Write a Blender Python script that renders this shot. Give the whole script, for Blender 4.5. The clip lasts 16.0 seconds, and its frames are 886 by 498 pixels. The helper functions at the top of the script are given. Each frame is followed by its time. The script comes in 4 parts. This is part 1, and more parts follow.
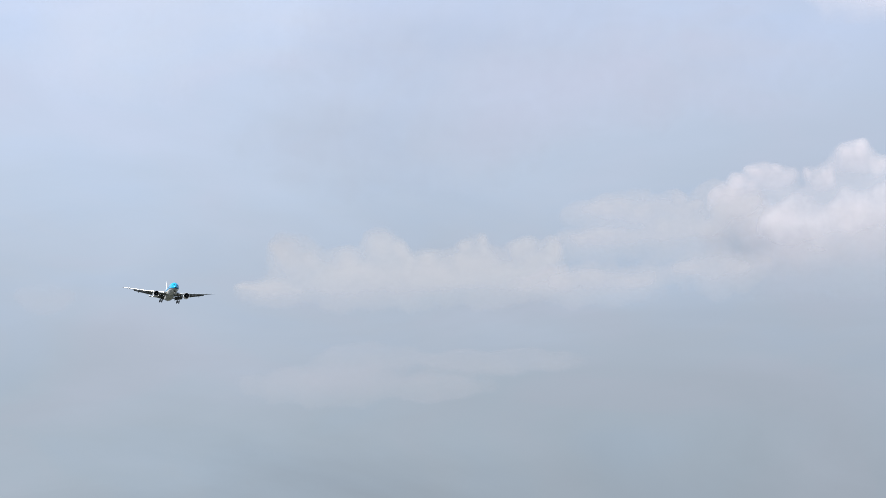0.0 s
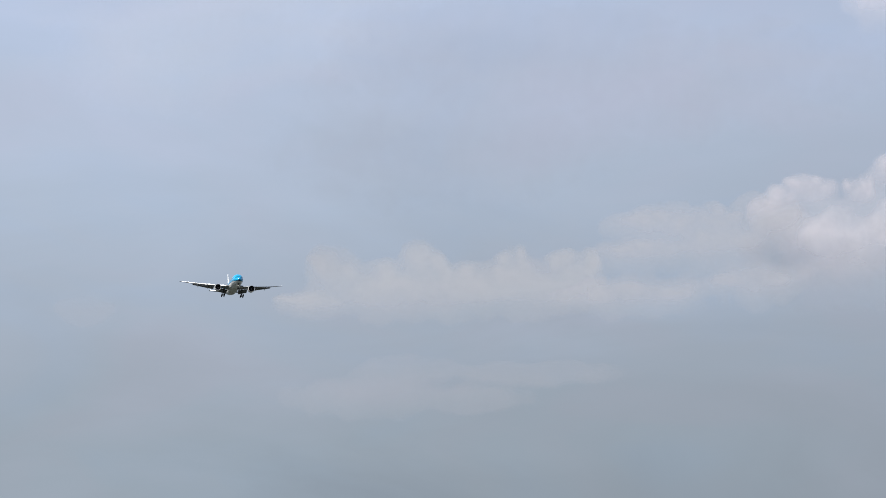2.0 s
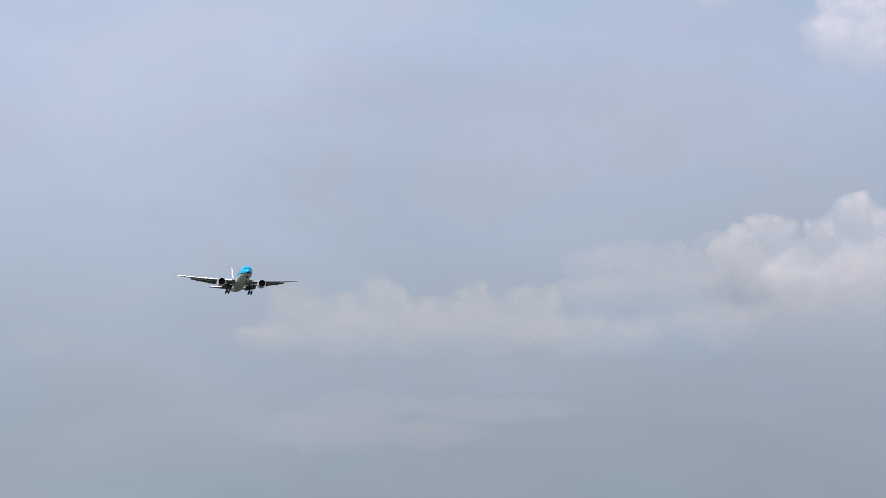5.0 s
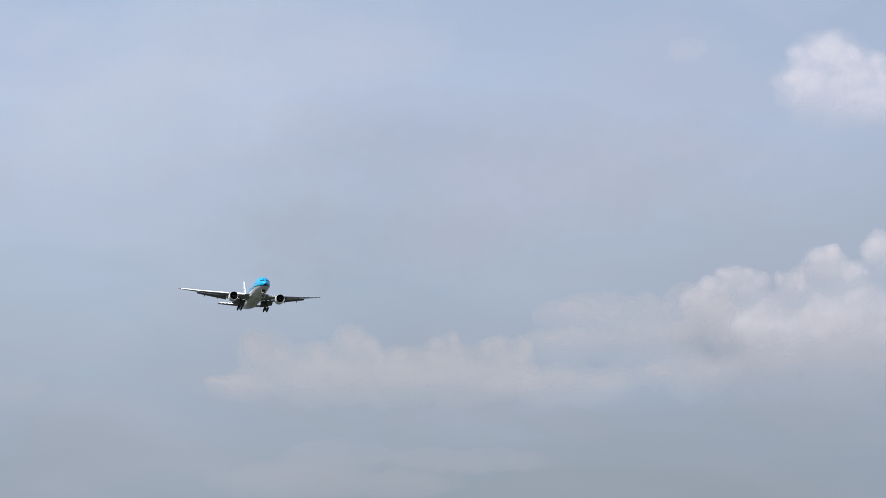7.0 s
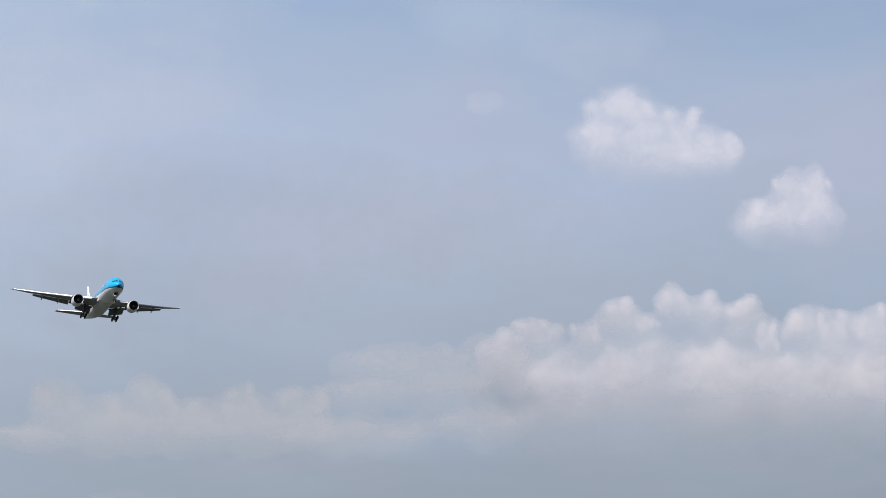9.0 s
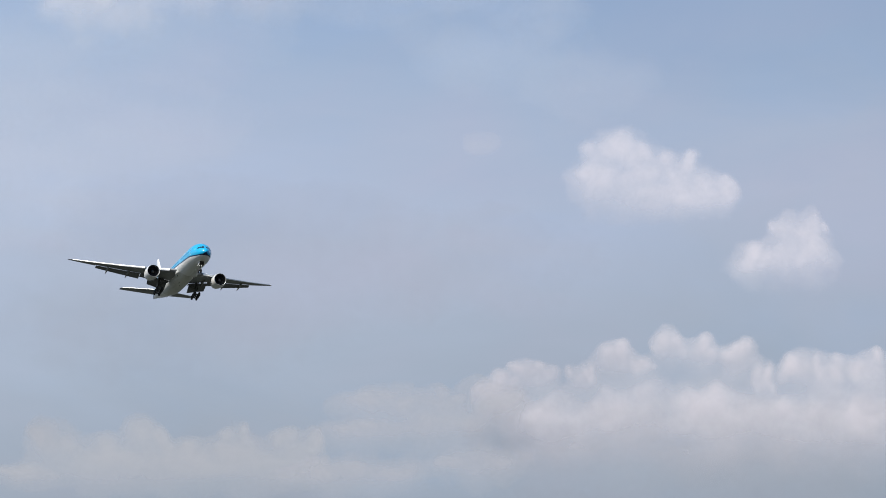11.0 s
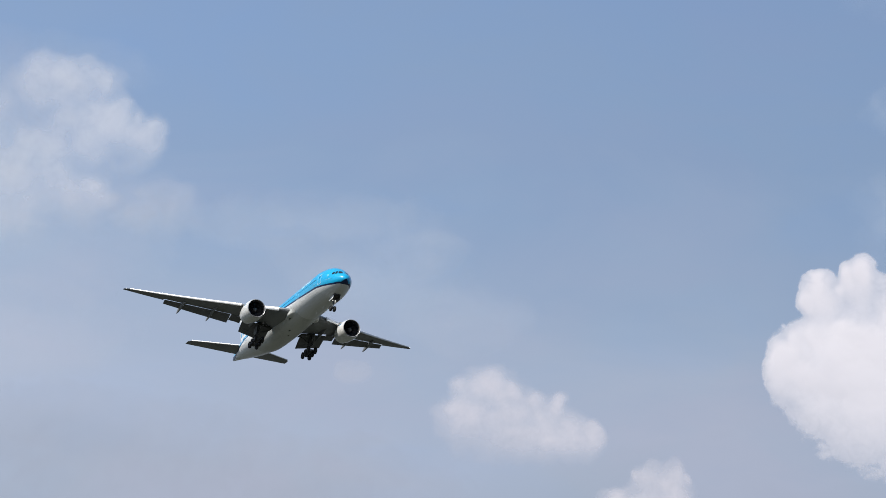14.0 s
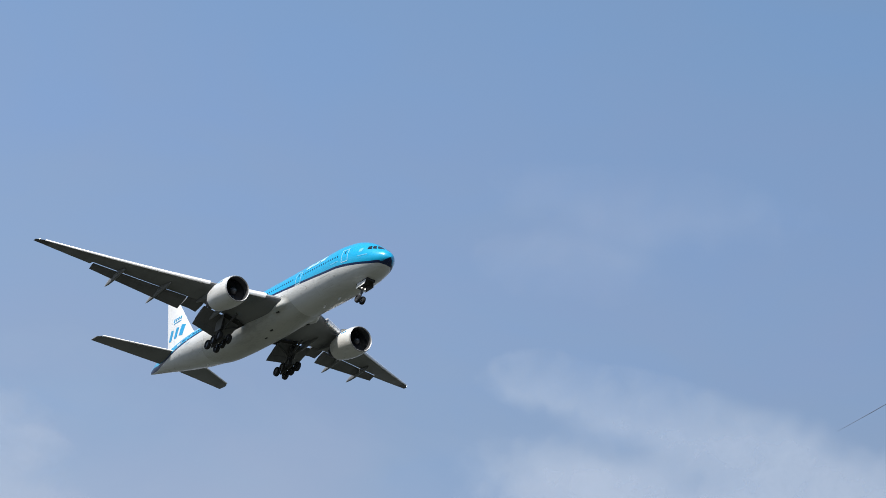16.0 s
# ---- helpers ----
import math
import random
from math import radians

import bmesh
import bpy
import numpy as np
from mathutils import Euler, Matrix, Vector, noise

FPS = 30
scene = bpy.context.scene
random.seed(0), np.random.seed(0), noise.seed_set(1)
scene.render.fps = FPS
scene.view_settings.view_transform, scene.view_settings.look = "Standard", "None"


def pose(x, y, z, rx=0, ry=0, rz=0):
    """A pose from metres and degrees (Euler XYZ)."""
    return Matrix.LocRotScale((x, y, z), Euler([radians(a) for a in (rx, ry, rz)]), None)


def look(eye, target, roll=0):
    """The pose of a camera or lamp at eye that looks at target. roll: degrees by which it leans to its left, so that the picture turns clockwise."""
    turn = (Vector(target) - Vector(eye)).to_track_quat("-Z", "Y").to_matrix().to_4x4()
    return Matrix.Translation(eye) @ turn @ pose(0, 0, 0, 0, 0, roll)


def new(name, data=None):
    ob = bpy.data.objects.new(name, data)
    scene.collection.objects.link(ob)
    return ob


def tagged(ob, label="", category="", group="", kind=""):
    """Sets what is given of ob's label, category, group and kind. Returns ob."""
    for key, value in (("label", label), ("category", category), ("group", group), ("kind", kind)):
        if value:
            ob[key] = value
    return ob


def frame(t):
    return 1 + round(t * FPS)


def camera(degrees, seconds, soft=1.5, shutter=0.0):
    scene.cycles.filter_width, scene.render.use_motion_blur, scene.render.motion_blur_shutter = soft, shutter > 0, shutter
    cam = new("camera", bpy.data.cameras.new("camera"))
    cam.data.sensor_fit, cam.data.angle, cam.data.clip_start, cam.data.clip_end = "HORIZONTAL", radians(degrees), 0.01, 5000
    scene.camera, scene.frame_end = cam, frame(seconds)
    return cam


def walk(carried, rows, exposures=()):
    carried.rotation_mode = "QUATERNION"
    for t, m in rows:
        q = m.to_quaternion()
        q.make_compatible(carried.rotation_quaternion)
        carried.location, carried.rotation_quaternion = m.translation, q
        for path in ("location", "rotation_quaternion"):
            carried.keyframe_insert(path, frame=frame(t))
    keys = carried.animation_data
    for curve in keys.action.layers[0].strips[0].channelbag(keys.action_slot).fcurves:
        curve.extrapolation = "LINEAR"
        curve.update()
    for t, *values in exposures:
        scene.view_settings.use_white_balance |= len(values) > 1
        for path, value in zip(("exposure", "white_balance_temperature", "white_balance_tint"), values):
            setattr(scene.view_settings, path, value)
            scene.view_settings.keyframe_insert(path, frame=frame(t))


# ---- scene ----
# The camera is held by hand at eye height and turns after the airliner.
EYE = 1.7
cam = camera(22.58, 16.0, 0.7)
PATH = [  # seconds, yaw, pitch, roll
    (0, 0.251, 8.300, 0.821),
    (0.5, 0.596, 8.100, 0.886),
    (1, 0.970, 8.120, 0.888),
    (1.5, 1.215, 8.317, 0.841),
    (2, 1.240, 8.627, 0.705),
    (2.5, 1.095, 8.871, 0.503),
    (3, 0.874, 9.054, 0.374),
    (3.5, 0.667, 9.201, 0.306),
    (4, 0.431, 9.308, 0.140),
    (4.2, 0.385, 9.305, 0.120),
    (6.3, -0.310, 10.280, 0.020),
    (6.5, -0.350, 10.403, 0.014),
    (7, -0.645, 10.814, -0.143),
    (7.5, -1.282, 11.215, -0.133),
    (8, -2.390, 11.584, 0.034),
    (8.5, -3.990, 11.854, 0.364),
    (9, -5.852, 12.102, 0.550),
    (9.2, -6.500, 12.220, 0.570),
    (9.7, -7.350, 12.470, 0.500),
    (10.5, -6.750, 12.850, 0.300),
    (11.3, -5.800, 13.370, 0.180),
    (11.5, -5.812, 13.530, 0.134),
    (12, -6.233, 14.170, -0.244),
    (12.5, -6.780, 15.104, -0.357),
    (13, -7.535, 16.203, -0.761),
    (13.5, -8.712, 17.619, -1.685),
    (14, -10.358, 19.191, -2.820),
    (14.5, -12.837, 20.922, -4.388),
    (15, -15.809, 22.585, -5.974),
    (15.5, -18.966, 24.240, -6.571),
    (16, -22.972, 26.193, -7.678),
]
EXPOSURES = [(0, 0.36), (0.3, 0.24), (1.0, 0.13), (2.0, 0.08), (6.0, 0.06), (9.0, 0.0), (11.5, -0.01), (13.0, -0.07), (14.5, -0.09), (15.3, -0.05), (16, 0.03)]
walk(cam, [(t, pose(0, 0, EYE, 90 + pitch, roll, yaw)) for t, yaw, pitch, roll in PATH], EXPOSURES)

FLIGHT = [  # seconds, x, y, z, pitch, bank, heading of the airliner on its approach
    (0, -179.85, 1421.73, 182.87, 2.23, -3.44, 193.41),
    (1.75, -151.77, 1294.68, 176.13, 2.17, -2.07, 193.29),
    (3.5, -123.74, 1167.84, 169.40, 2.12, -0.70, 193.16),
    (5.25, -96.37, 1041.06, 162.73, 2.22, -0.99, 193.13),
    (7, -69.04, 914.49, 156.08, 2.32, -1.28, 193.10),
    (8, -54.30, 842.06, 151.72, 2.42, -2.44, 193.45),
    (9, -39.58, 769.70, 147.37, 2.52, -3.61, 193.80),
    (10.2, -21.29, 683.09, 142.60, 2.52, -3.38, 194.17),
    (11.5, -1.51, 589.36, 137.45, 2.51, -3.13, 194.57),
    (12, 6.74, 553.48, 135.53, 2.48, -4.18, 194.62),
    (12.5, 14.60, 517.54, 134.02, 2.48, -5.24, 194.65),
    (13, 22.12, 481.53, 131.80, 2.30, -4.79, 194.48),
    (13.5, 29.96, 445.62, 129.82, 2.12, -3.50, 194.29),
    (14, 38.15, 409.79, 128.14, 1.96, -1.78, 194.03),
    (14.5, 47.04, 374.14, 126.98, 1.83, 0.14, 193.69),
    (15, 54.99, 338.29, 125.22, 1.48, 0.60, 193.30),
    (15.5, 62.49, 302.37, 123.27, 1.22, 0.62, 193.01),
    (16, 69.35, 266.33, 121.03, 1.10, 0.01, 192.88),
]

# ---- light: hazy sky and a high sun behind the camera's left shoulder ----
SUN_AZ, SUN_EL = 128.0, 48.0   # azimuth counted from +y to -x


def way(az, el):
    a, e = radians(az), radians(el)
    return Vector((-math.sin(a) * math.cos(e), math.cos(a) * math.cos(e), math.sin(e)))


sun = new("sun", bpy.data.lights.new("sun", "SUN"))
sun.data.energy, sun.data.angle, sun.data.color = 5.0, radians(0.6), (1.0, 0.96, 0.9)
sun.matrix_world = look(way(SUN_AZ, SUN_EL) * 100, (0, 0, 0))


def nodes_of(owner):
    owner.use_nodes = True
    tree = owner.node_tree
    tree.nodes.clear()

    def node(kind, **given):
        n = tree.nodes.new(kind)
        for key, value in given.items():
            if key in n.inputs:
                n.inputs[key].default_value = value
        return n

    return tree, node


def ramp_stops(n, stops, interpolation="EASE"):
    r = n.color_ramp
    r.interpolation = interpolation
    while len(r.elements) < len(stops):
        r.elements.new(0.5)
    for el, (at, col) in zip(r.elements, stops):
        el.position, el.color = at, (*col, 1) if len(col) == 3 else col


def linear(r, g, b):
    return tuple((c / 255 / 12.92 if c / 255 <= 0.04045 else ((c / 255 + 0.055) / 1.055) ** 2.4) for c in (r, g, b))


def build_world():
    world = bpy.data.worlds.new("sky")
    scene.world = world
    tree, node = nodes_of(world)
    link = tree.links.new
    sky = tree.nodes.new("ShaderNodeTexSky")
    sky.sky_type, sky.sun_disc = "NISHITA", False
    sky.sun_elevation, sky.sun_rotation = radians(SUN_EL), radians(-SUN_AZ)
    sky.air_density, sky.dust_density, sky.ozone_density = 1.3, 3.0, 1.0
    clear = node("ShaderNodeBackground", Strength=0.10)
    link(sky.outputs[0], clear.inputs["Color"])
    # milky haze, thicker and greyer towards the horizon
    coord = node("ShaderNodeTexCoord")
    split = node("ShaderNodeSeparateXYZ")
    link(coord.outputs["Generated"], split.inputs[0])
    height = node("ShaderNodeMapRange", **{"From Min": 0.0, "From Max": 0.62})
    stretch = node("ShaderNodeMapping")
    stretch.inputs["Scale"].default_value = (5.0, 5.0, 13.0)
    stretch.inputs["Rotation"].default_value = (0.0, radians(14), 0.0)
    link(coord.outputs["Generated"], stretch.inputs[0])
    veil = node("ShaderNodeTexNoise", Scale=1.0, Detail=6.0, Roughness=0.55, Distortion=0.5)
    link(stretch.outputs[0], veil.inputs["Vector"])
    shift = node("ShaderNodeMath")
    shift.operation = "MULTIPLY_ADD"
    link(veil.outputs["Fac"], shift.inputs[0])
    shift.inputs[1].default_value = -0.13
    link(split.outputs["Z"], shift.inputs[2])
    lift = node("ShaderNodeMath")
    lift.operation = "ADD"
    link(shift.outputs[0], lift.inputs[0])
    lift.inputs[1].default_value = 0.065
    link(lift.outputs[0], height.inputs["Value"])
    haze = tree.nodes.new("ShaderNodeValToRGB")
    ramp_stops(haze, HAZE, "LINEAR")
    link(height.outputs[0], haze.inputs[0])
    milky = node("ShaderNodeBackground", Strength=1.0)
    # a little brighter towards the sun's side, with drifting warm and cool patches
    side = node("ShaderNodeMapRange", **{"From Min": -0.2, "From Max": 0.5, "To Min": 1.125, "To Max": 0.91})
    link(split.outputs["X"], side.inputs["Value"])
    broad = node("ShaderNodeMapping")
    broad.inputs["Scale"].default_value = (9.0, 9.0, 20.0)
    link(coord.outputs["Generated"], broad.inputs[0])
    patchy = node("ShaderNodeTexNoise", Scale=1.0, Detail=4.0, Roughness=0.5, Distortion=0.8)
    link(broad.outputs[0], patchy.inputs["Vector"])
    tint = tree.nodes.new("ShaderNodeValToRGB")
    ramp_stops(tint, [(0.36, (0.94, 0.965, 0.985)), (0.5, (0.96, 0.965, 0.965)), (0.66, (0.985, 0.96, 0.96))], "LINEAR")
    link(patchy.outputs["Fac"], tint.inputs[0])
    tinted = node("ShaderNodeMix")
    tinted.data_type, tinted.blend_type = "RGBA", "MULTIPLY"
    tinted.inputs[0].default_value = 1.0
    link(haze.outputs["Color"], tinted.inputs[6])
    link(tint.outputs["Color"], tinted.inputs[7])
    link(tinted.outputs[2], milky.inputs["Color"])
    gain = node("ShaderNodeMath")
    gain.operation = "MULTIPLY"
    link(side.outputs[0], gain.inputs[0])
    gain.inputs[1].default_value = 1.05
    link(gain.outputs[0], milky.inputs["Strength"])
    share = node("ShaderNodeMapRange", **{"From Min": 0.35, "From Max": 0.9, "To Min": 1.0, "To Max": 0.3})
    link(split.outputs["Z"], share.inputs["Value"])
    mix = node("ShaderNodeMixShader")
    link(share.outputs[0], mix.inputs[0])
    link(clear.outputs[0], mix.inputs[1])
    link(milky.outputs[0], mix.inputs[2])
    out = node("ShaderNodeOutputWorld")
    link(mix.outputs[0], out.inputs[0])


def el_at(degrees):
    return math.sin(radians(degrees)) / 0.62


HAZE = [
    (0.0, linear(132, 141, 151)),
    (el_at(3), linear(143, 154, 166)),
    (el_at(6), linear(151, 161, 175)),
    (el_at(10), linear(163, 175, 193)),
    (el_at(14), linear(174, 185, 207)),
    (el_at(18), linear(159, 177, 204)),
    (el_at(22), linear(142, 166, 200)),
    (el_at(27), linear(136, 164, 206)),
    (el_at(34), linear(130, 165, 210)),
]
build_world()


# ---- materials ----
def paint(name, colour, roughness=0.35, metallic=0.0, grime=0.12, scale=0.35, coat=0.0, streak=1.0):
    """Painted or bare sheet metal with faint streaks and panel-scale mottling."""
    m = bpy.data.materials.new(name)
    tree, node = nodes_of(m)
    link = tree.links.new
    out, bsdf = node("ShaderNodeOutputMaterial"), node("ShaderNodeBsdfPrincipled", Roughness=roughness, Metallic=metallic)
    bsdf.inputs["Coat Weight"].default_value = coat
    bsdf.inputs["Coat Roughness"].default_value = 0.08
    coord = node("ShaderNodeTexCoord")
    place = node("ShaderNodeMapping")
    place.inputs["Scale"].default_value = (scale * streak, scale * 0.25, scale)
    link(coord.outputs["Object"], place.inputs[0])
    big = node("ShaderNodeTexNoise", Scale=1.0, Detail=3.0)
    fine = node("ShaderNodeTexNoise", Scale=9.0, Detail=5.0, Roughness=0.65)
    link(place.outputs[0], big.inputs["Vector"])
    link(place.outputs[0], fine.inputs["Vector"])
    both = node("ShaderNodeMix")
    both.data_type = "FLOAT"
    both.inputs[0].default_value = 0.45
    link(big.outputs["Fac"], both.inputs[2])
    link(fine.outputs["Fac"], both.inputs[3])
    tone = tree.nodes.new("ShaderNodeValToRGB")
    dark = tuple(c * (1 - 2.2 * grime) for c in colour)
    light = tuple(min(1, c * (1 + 0.5 * grime)) for c in colour)
    ramp_stops(tone, [(0.3, dark), (0.52, colour), (0.72, light)], "LINEAR")
    link(both.outputs[0], tone.inputs[0])
    link(tone.outputs[0], bsdf.inputs["Base Color"])
    rough = node("ShaderNodeMapRange", **{"From Min": 0.3, "From Max": 0.7, "To Min": roughness * 0.8, "To Max": min(1, roughness * 1.3)})
    link(fine.outputs["Fac"], rough.inputs["Value"])
    link(rough.outputs[0], bsdf.inputs["Roughness"])
    bump = node("ShaderNodeBump", Strength=0.04, Distance=0.02)
    link(both.outputs[0], bump.inputs["Height"])
    link(bump.outputs[0], bsdf.inputs["Normal"])
    link(bsdf.outputs[0], out.inputs[0])
    return m


def glowing(name, colour, strength):
    m = bpy.data.materials.new(name)
    tree, node = nodes_of(m)
    out, glow = node("ShaderNodeOutputMaterial"), node("ShaderNodeEmission", Strength=strength)
    glow.inputs["Color"].default_value = (*colour, 1)
    tree.links.new(glow.outputs[0], out.inputs[0])
    return m


def cloud_material(name, opacity, soft, grain=0.5, low=-0.1, tone=(0.80, 0.78, 0.81), inner=0.5, crisp=0.5, fade=0.0, fine=0.016, all_round=0.6):
    """Vapour lit by sun and sky: it scatters light back and passes some on, and thins out to clear air where the body of the cloud ends."""
    m = bpy.data.materials.new(name)
    tree, node = nodes_of(m)
    link = tree.links.new
    out = node("ShaderNodeOutputMaterial")
    body = tree.nodes.new("ShaderNodeAttribute")
    body.attribute_name = "body"
    coord = node("ShaderNodeTexCoord")
    wisp = node("ShaderNodeTexNoise", Scale=fine, Detail=5.0, Roughness=0.58, Distortion=0.3)
    link(coord.outputs["Object"], wisp.inputs["Vector"])
    centred = node("ShaderNodeMath")
    centred.operation = "MULTIPLY_ADD"
    link(wisp.outputs["Fac"], centred.inputs[0])
    centred.inputs[1].default_value = grain
    centred.inputs[2].default_value = -0.5 * grain
    thick = node("ShaderNodeMath")
    thick.operation = "ADD"
    link(body.outputs["Fac"], thick.inputs[0])
    link(centred.outputs[0], thick.inputs[1])
    rim = node("ShaderNodeMapRange", **{"From Min": low, "From Max": low + 0.3 * soft, "To Min": 0.0, "To Max": crisp * opacity})
    core = node("ShaderNodeMapRange", **{"From Min": low, "From Max": low + 1.2 * soft, "To Min": 0.0, "To Max": (1 - crisp) * opacity})
    alpha = node("ShaderNodeMath")
    alpha.operation = "ADD"
    for k, step_up in enumerate((rim, core)):
        step_up.interpolation_type = "SMOOTHSTEP"
        link(thick.outputs[0], step_up.inputs["Value"])
        link(step_up.outputs[0], alpha.inputs[k])
    crown = tree.nodes.new("ShaderNodeAttribute")
    crown.attribute_name = "crown"
    keep = node("ShaderNodeMapRange", **{"From Min": 0.0, "From Max": 1.0, "To Min": 1.0 - fade, "To Max": 1.0})
    link(crown.outputs["Fac"], keep.inputs["Value"])
    thinned = node("ShaderNodeMath")
    thinned.operation = "MULTIPLY"
    link(alpha.outputs[0], thinned.inputs[0])
    link(keep.outputs[0], thinned.inputs[1])
    # droplets scatter to all sides, so the vapour takes the sun whichever way its surface faces
    face = node("ShaderNodeNewGeometry")
    turned = node("ShaderNodeMix")
    turned.data_type = "VECTOR"
    turned.inputs[0].default_value = all_round
    link(face.outputs["Normal"], turned.inputs[4])
    turned.inputs[5].default_value = way(SUN_AZ, SUN_EL)
    m.cycles.use_bump_map_correction = False
    white = node("ShaderNodeBsdfDiffuse", Color=(*tone, 1))
    link(turned.outputs[1], white.inputs["Normal"])
    pass_on = node("ShaderNodeBsdfTranslucent", Color=(*tone, 1))
    vapour = node("ShaderNodeMixShader", Fac=inner)
    link(white.outputs[0], vapour.inputs[1])
    link(pass_on.outputs[0], vapour.inputs[2])
    air = node("ShaderNodeBsdfTransparent")
    mix = node("ShaderNodeMixShader")
    link(thinned.outputs[0], mix.inputs[0])
    link(air.outputs[0], mix.inputs[1])
    link(vapour.outputs[0], mix.inputs[2])
    link(mix.outputs[0], out.inputs[0])
    return m


def ground_material():
    m = bpy.data.materials.new("unseen_ground")
    tree, node = nodes_of(m)
    link = tree.links.new
    out, bsdf = node("ShaderNodeOutputMaterial"), node("ShaderNodeBsdfPrincipled", Roughness=0.95)
    coord = node("ShaderNodeTexCoord")
    fields = node("ShaderNodeTexNoise", Scale=0.004, Detail=4.0)
    tufts = node("ShaderNodeTexNoise", Scale=1.5, Detail=6.0)
    link(coord.outputs["Object"], fields.inputs["Vector"])
    link(coord.outputs["Object"], tufts.inputs["Vector"])
    both = node("ShaderNodeMix")
    both.data_type = "FLOAT"
    both.inputs[0].default_value = 0.4
    link(fields.outputs["Fac"], both.inputs[2])
    link(tufts.outputs["Fac"], both.inputs[3])
    tone = tree.nodes.new("ShaderNodeValToRGB")
    # unseen ground, kept very dark so that little light bounces up from it
    ramp_stops(tone, [(0.3, (0.018, 0.022, 0.012)), (0.5, (0.032, 0.035, 0.024)), (0.7, (0.052, 0.052, 0.042))], "LINEAR")
    link(both.outputs[0], tone.inputs[0])
    link(tone.outputs[0], bsdf.inputs["Base Color"])
    link(bsdf.outputs[0], out.inputs[0])
    return m


SKY_BLUE = paint("sky_blue_paint", (0.002, 0.39, 0.69), 0.28, grime=0.05, coat=0.5)
DARK_BLUE = paint("dark_blue_paint", (0.004, 0.022, 0.085), 0.38, grime=0.08, coat=0.1)
WHITE = paint("white_paint", (0.81, 0.825, 0.815), 0.33, grime=0.07, coat=0.25)
FIN_WHITE = paint("fin_white_paint", (0.82, 0.82, 0.81), 0.35, grime=0.04, coat=0.2)
# hull white lowered: the shade under the belly is put into this colour
BELLY = paint("shaded_belly_paint", (0.65, 0.66, 0.63), 0.42, grime=0.14, scale=0.5, coat=0.1)
NACELLE = paint("nacelle_paint", (0.80, 0.80, 0.78), 0.3, grime=0.1, coat=0.3)
WING_GREY = paint("wing_grey_paint", (0.225, 0.235, 0.245), 0.42, grime=0.16, scale=0.6)
FLAP_GREY = paint("flap_grey_paint", (0.155, 0.16, 0.165), 0.45, grime=0.2, scale=0.8)
SLAT_METAL = paint("slat_metal", (0.80, 0.80, 0.80), 0.34, 0.35, grime=0.08)
LIP_METAL = paint("lip_metal", (0.62, 0.62, 0.63), 0.45, 0.6, grime=0.06)
DARK_METAL = paint("dark_metal", (0.035, 0.035, 0.04), 0.45, 0.6, grime=0.2, scale=2.0)
DUCT = paint("intake_duct", (0.10, 0.10, 0.105), 0.5, 0.2, grime=0.15, scale=1.5)
GEAR_GREY = paint("gear_grey_paint", (0.088, 0.091, 0.094), 0.45, 0.2, grime=0.25, scale=3.0)
RUBBER = paint("tyre_rubber", (0.018, 0.018, 0.019), 0.75, grime=0.2, scale=4.0)
RIM = paint("wheel_rim", (0.13, 0.13, 0.13), 0.4, 0.6, grime=0.2, scale=4.0)
# near-black paint for the shade inside bays, vents and inlets
OPENING_SHADE = paint("opening_shade", (0.03, 0.032, 0.03), 0.8, grime=0.2, scale=2.0)
GLASS = paint("cockpit_glass", (0.012, 0.016, 0.02), 0.08, grime=0.05)
PORTHOLE = paint("cabin_window_glass", (0.02, 0.05, 0.11), 0.1, grime=0.05)
MARKING = paint("white_marking", (0.85, 0.88, 0.9), 0.4, grime=0.05)
LOGO_BLUE = paint("logo_blue", (0.02, 0.33, 0.62), 0.35, grime=0.04)
TIP_DARK = paint("wing_tip_dark", (0.11, 0.112, 0.118), 0.5, grime=0.1)
LANDING_LIGHT = glowing("landing_light_glow", (1.0, 0.96, 0.88), 1.4)
STROBE = glowing("strobe_glow", (1.0, 0.98, 0.95), 2.5)

# ---- ground, out of sight below the view: one sheet to the horizon ----


def mesh_object(name, bm, materials, parent=None, label="", smooth=35):
    me = bpy.data.meshes.new(name)
    bmesh.ops.recalc_face_normals(bm, faces=bm.faces)
    bm.to_mesh(me)
    bm.free()
    for m in materials if isinstance(materials, (list, tuple)) else [materials]:
        me.materials.append(m)
    if smooth:
        me.polygons.foreach_set("use_smooth", [True] * len(me.polygons))
        me.set_sharp_from_angle(angle=radians(smooth))
    ob = new(name, me)
    if parent:
        ob.parent = parent
    if label:
        tagged(ob, label)
    return ob


def part(name, bm, material, parent, label="", smooth=35):
    return mesh_object(name, bm, material, parent, label, smooth)


def build_ground():
    bm = bmesh.new()
    n = 64
    rings = [[bm.verts.new((r * math.cos(2 * math.pi * i / n), r * math.sin(2 * math.pi * i / n), 0)) for i in range(n)] for r in (40, 400, 1500, 4900)]
    bm.faces.new(rings[0])
    for a, b in zip(rings, rings[1:]):
        for i in range(n):
            bm.faces.new((a[i], a[(i + 1) % n], b[(i + 1) % n], b[i]))
    tagged(mesh_object("ground", bm, ground_material(), smooth=0), "flat dark ground reaching to the horizon, unseen, added for bounce light", "ground", kind="structure")


build_ground()


# ---- clouds: heaps of lumpy vapour, kilometres away ----
SPAN = 80.0   # metres in a degree at the clouds' distance


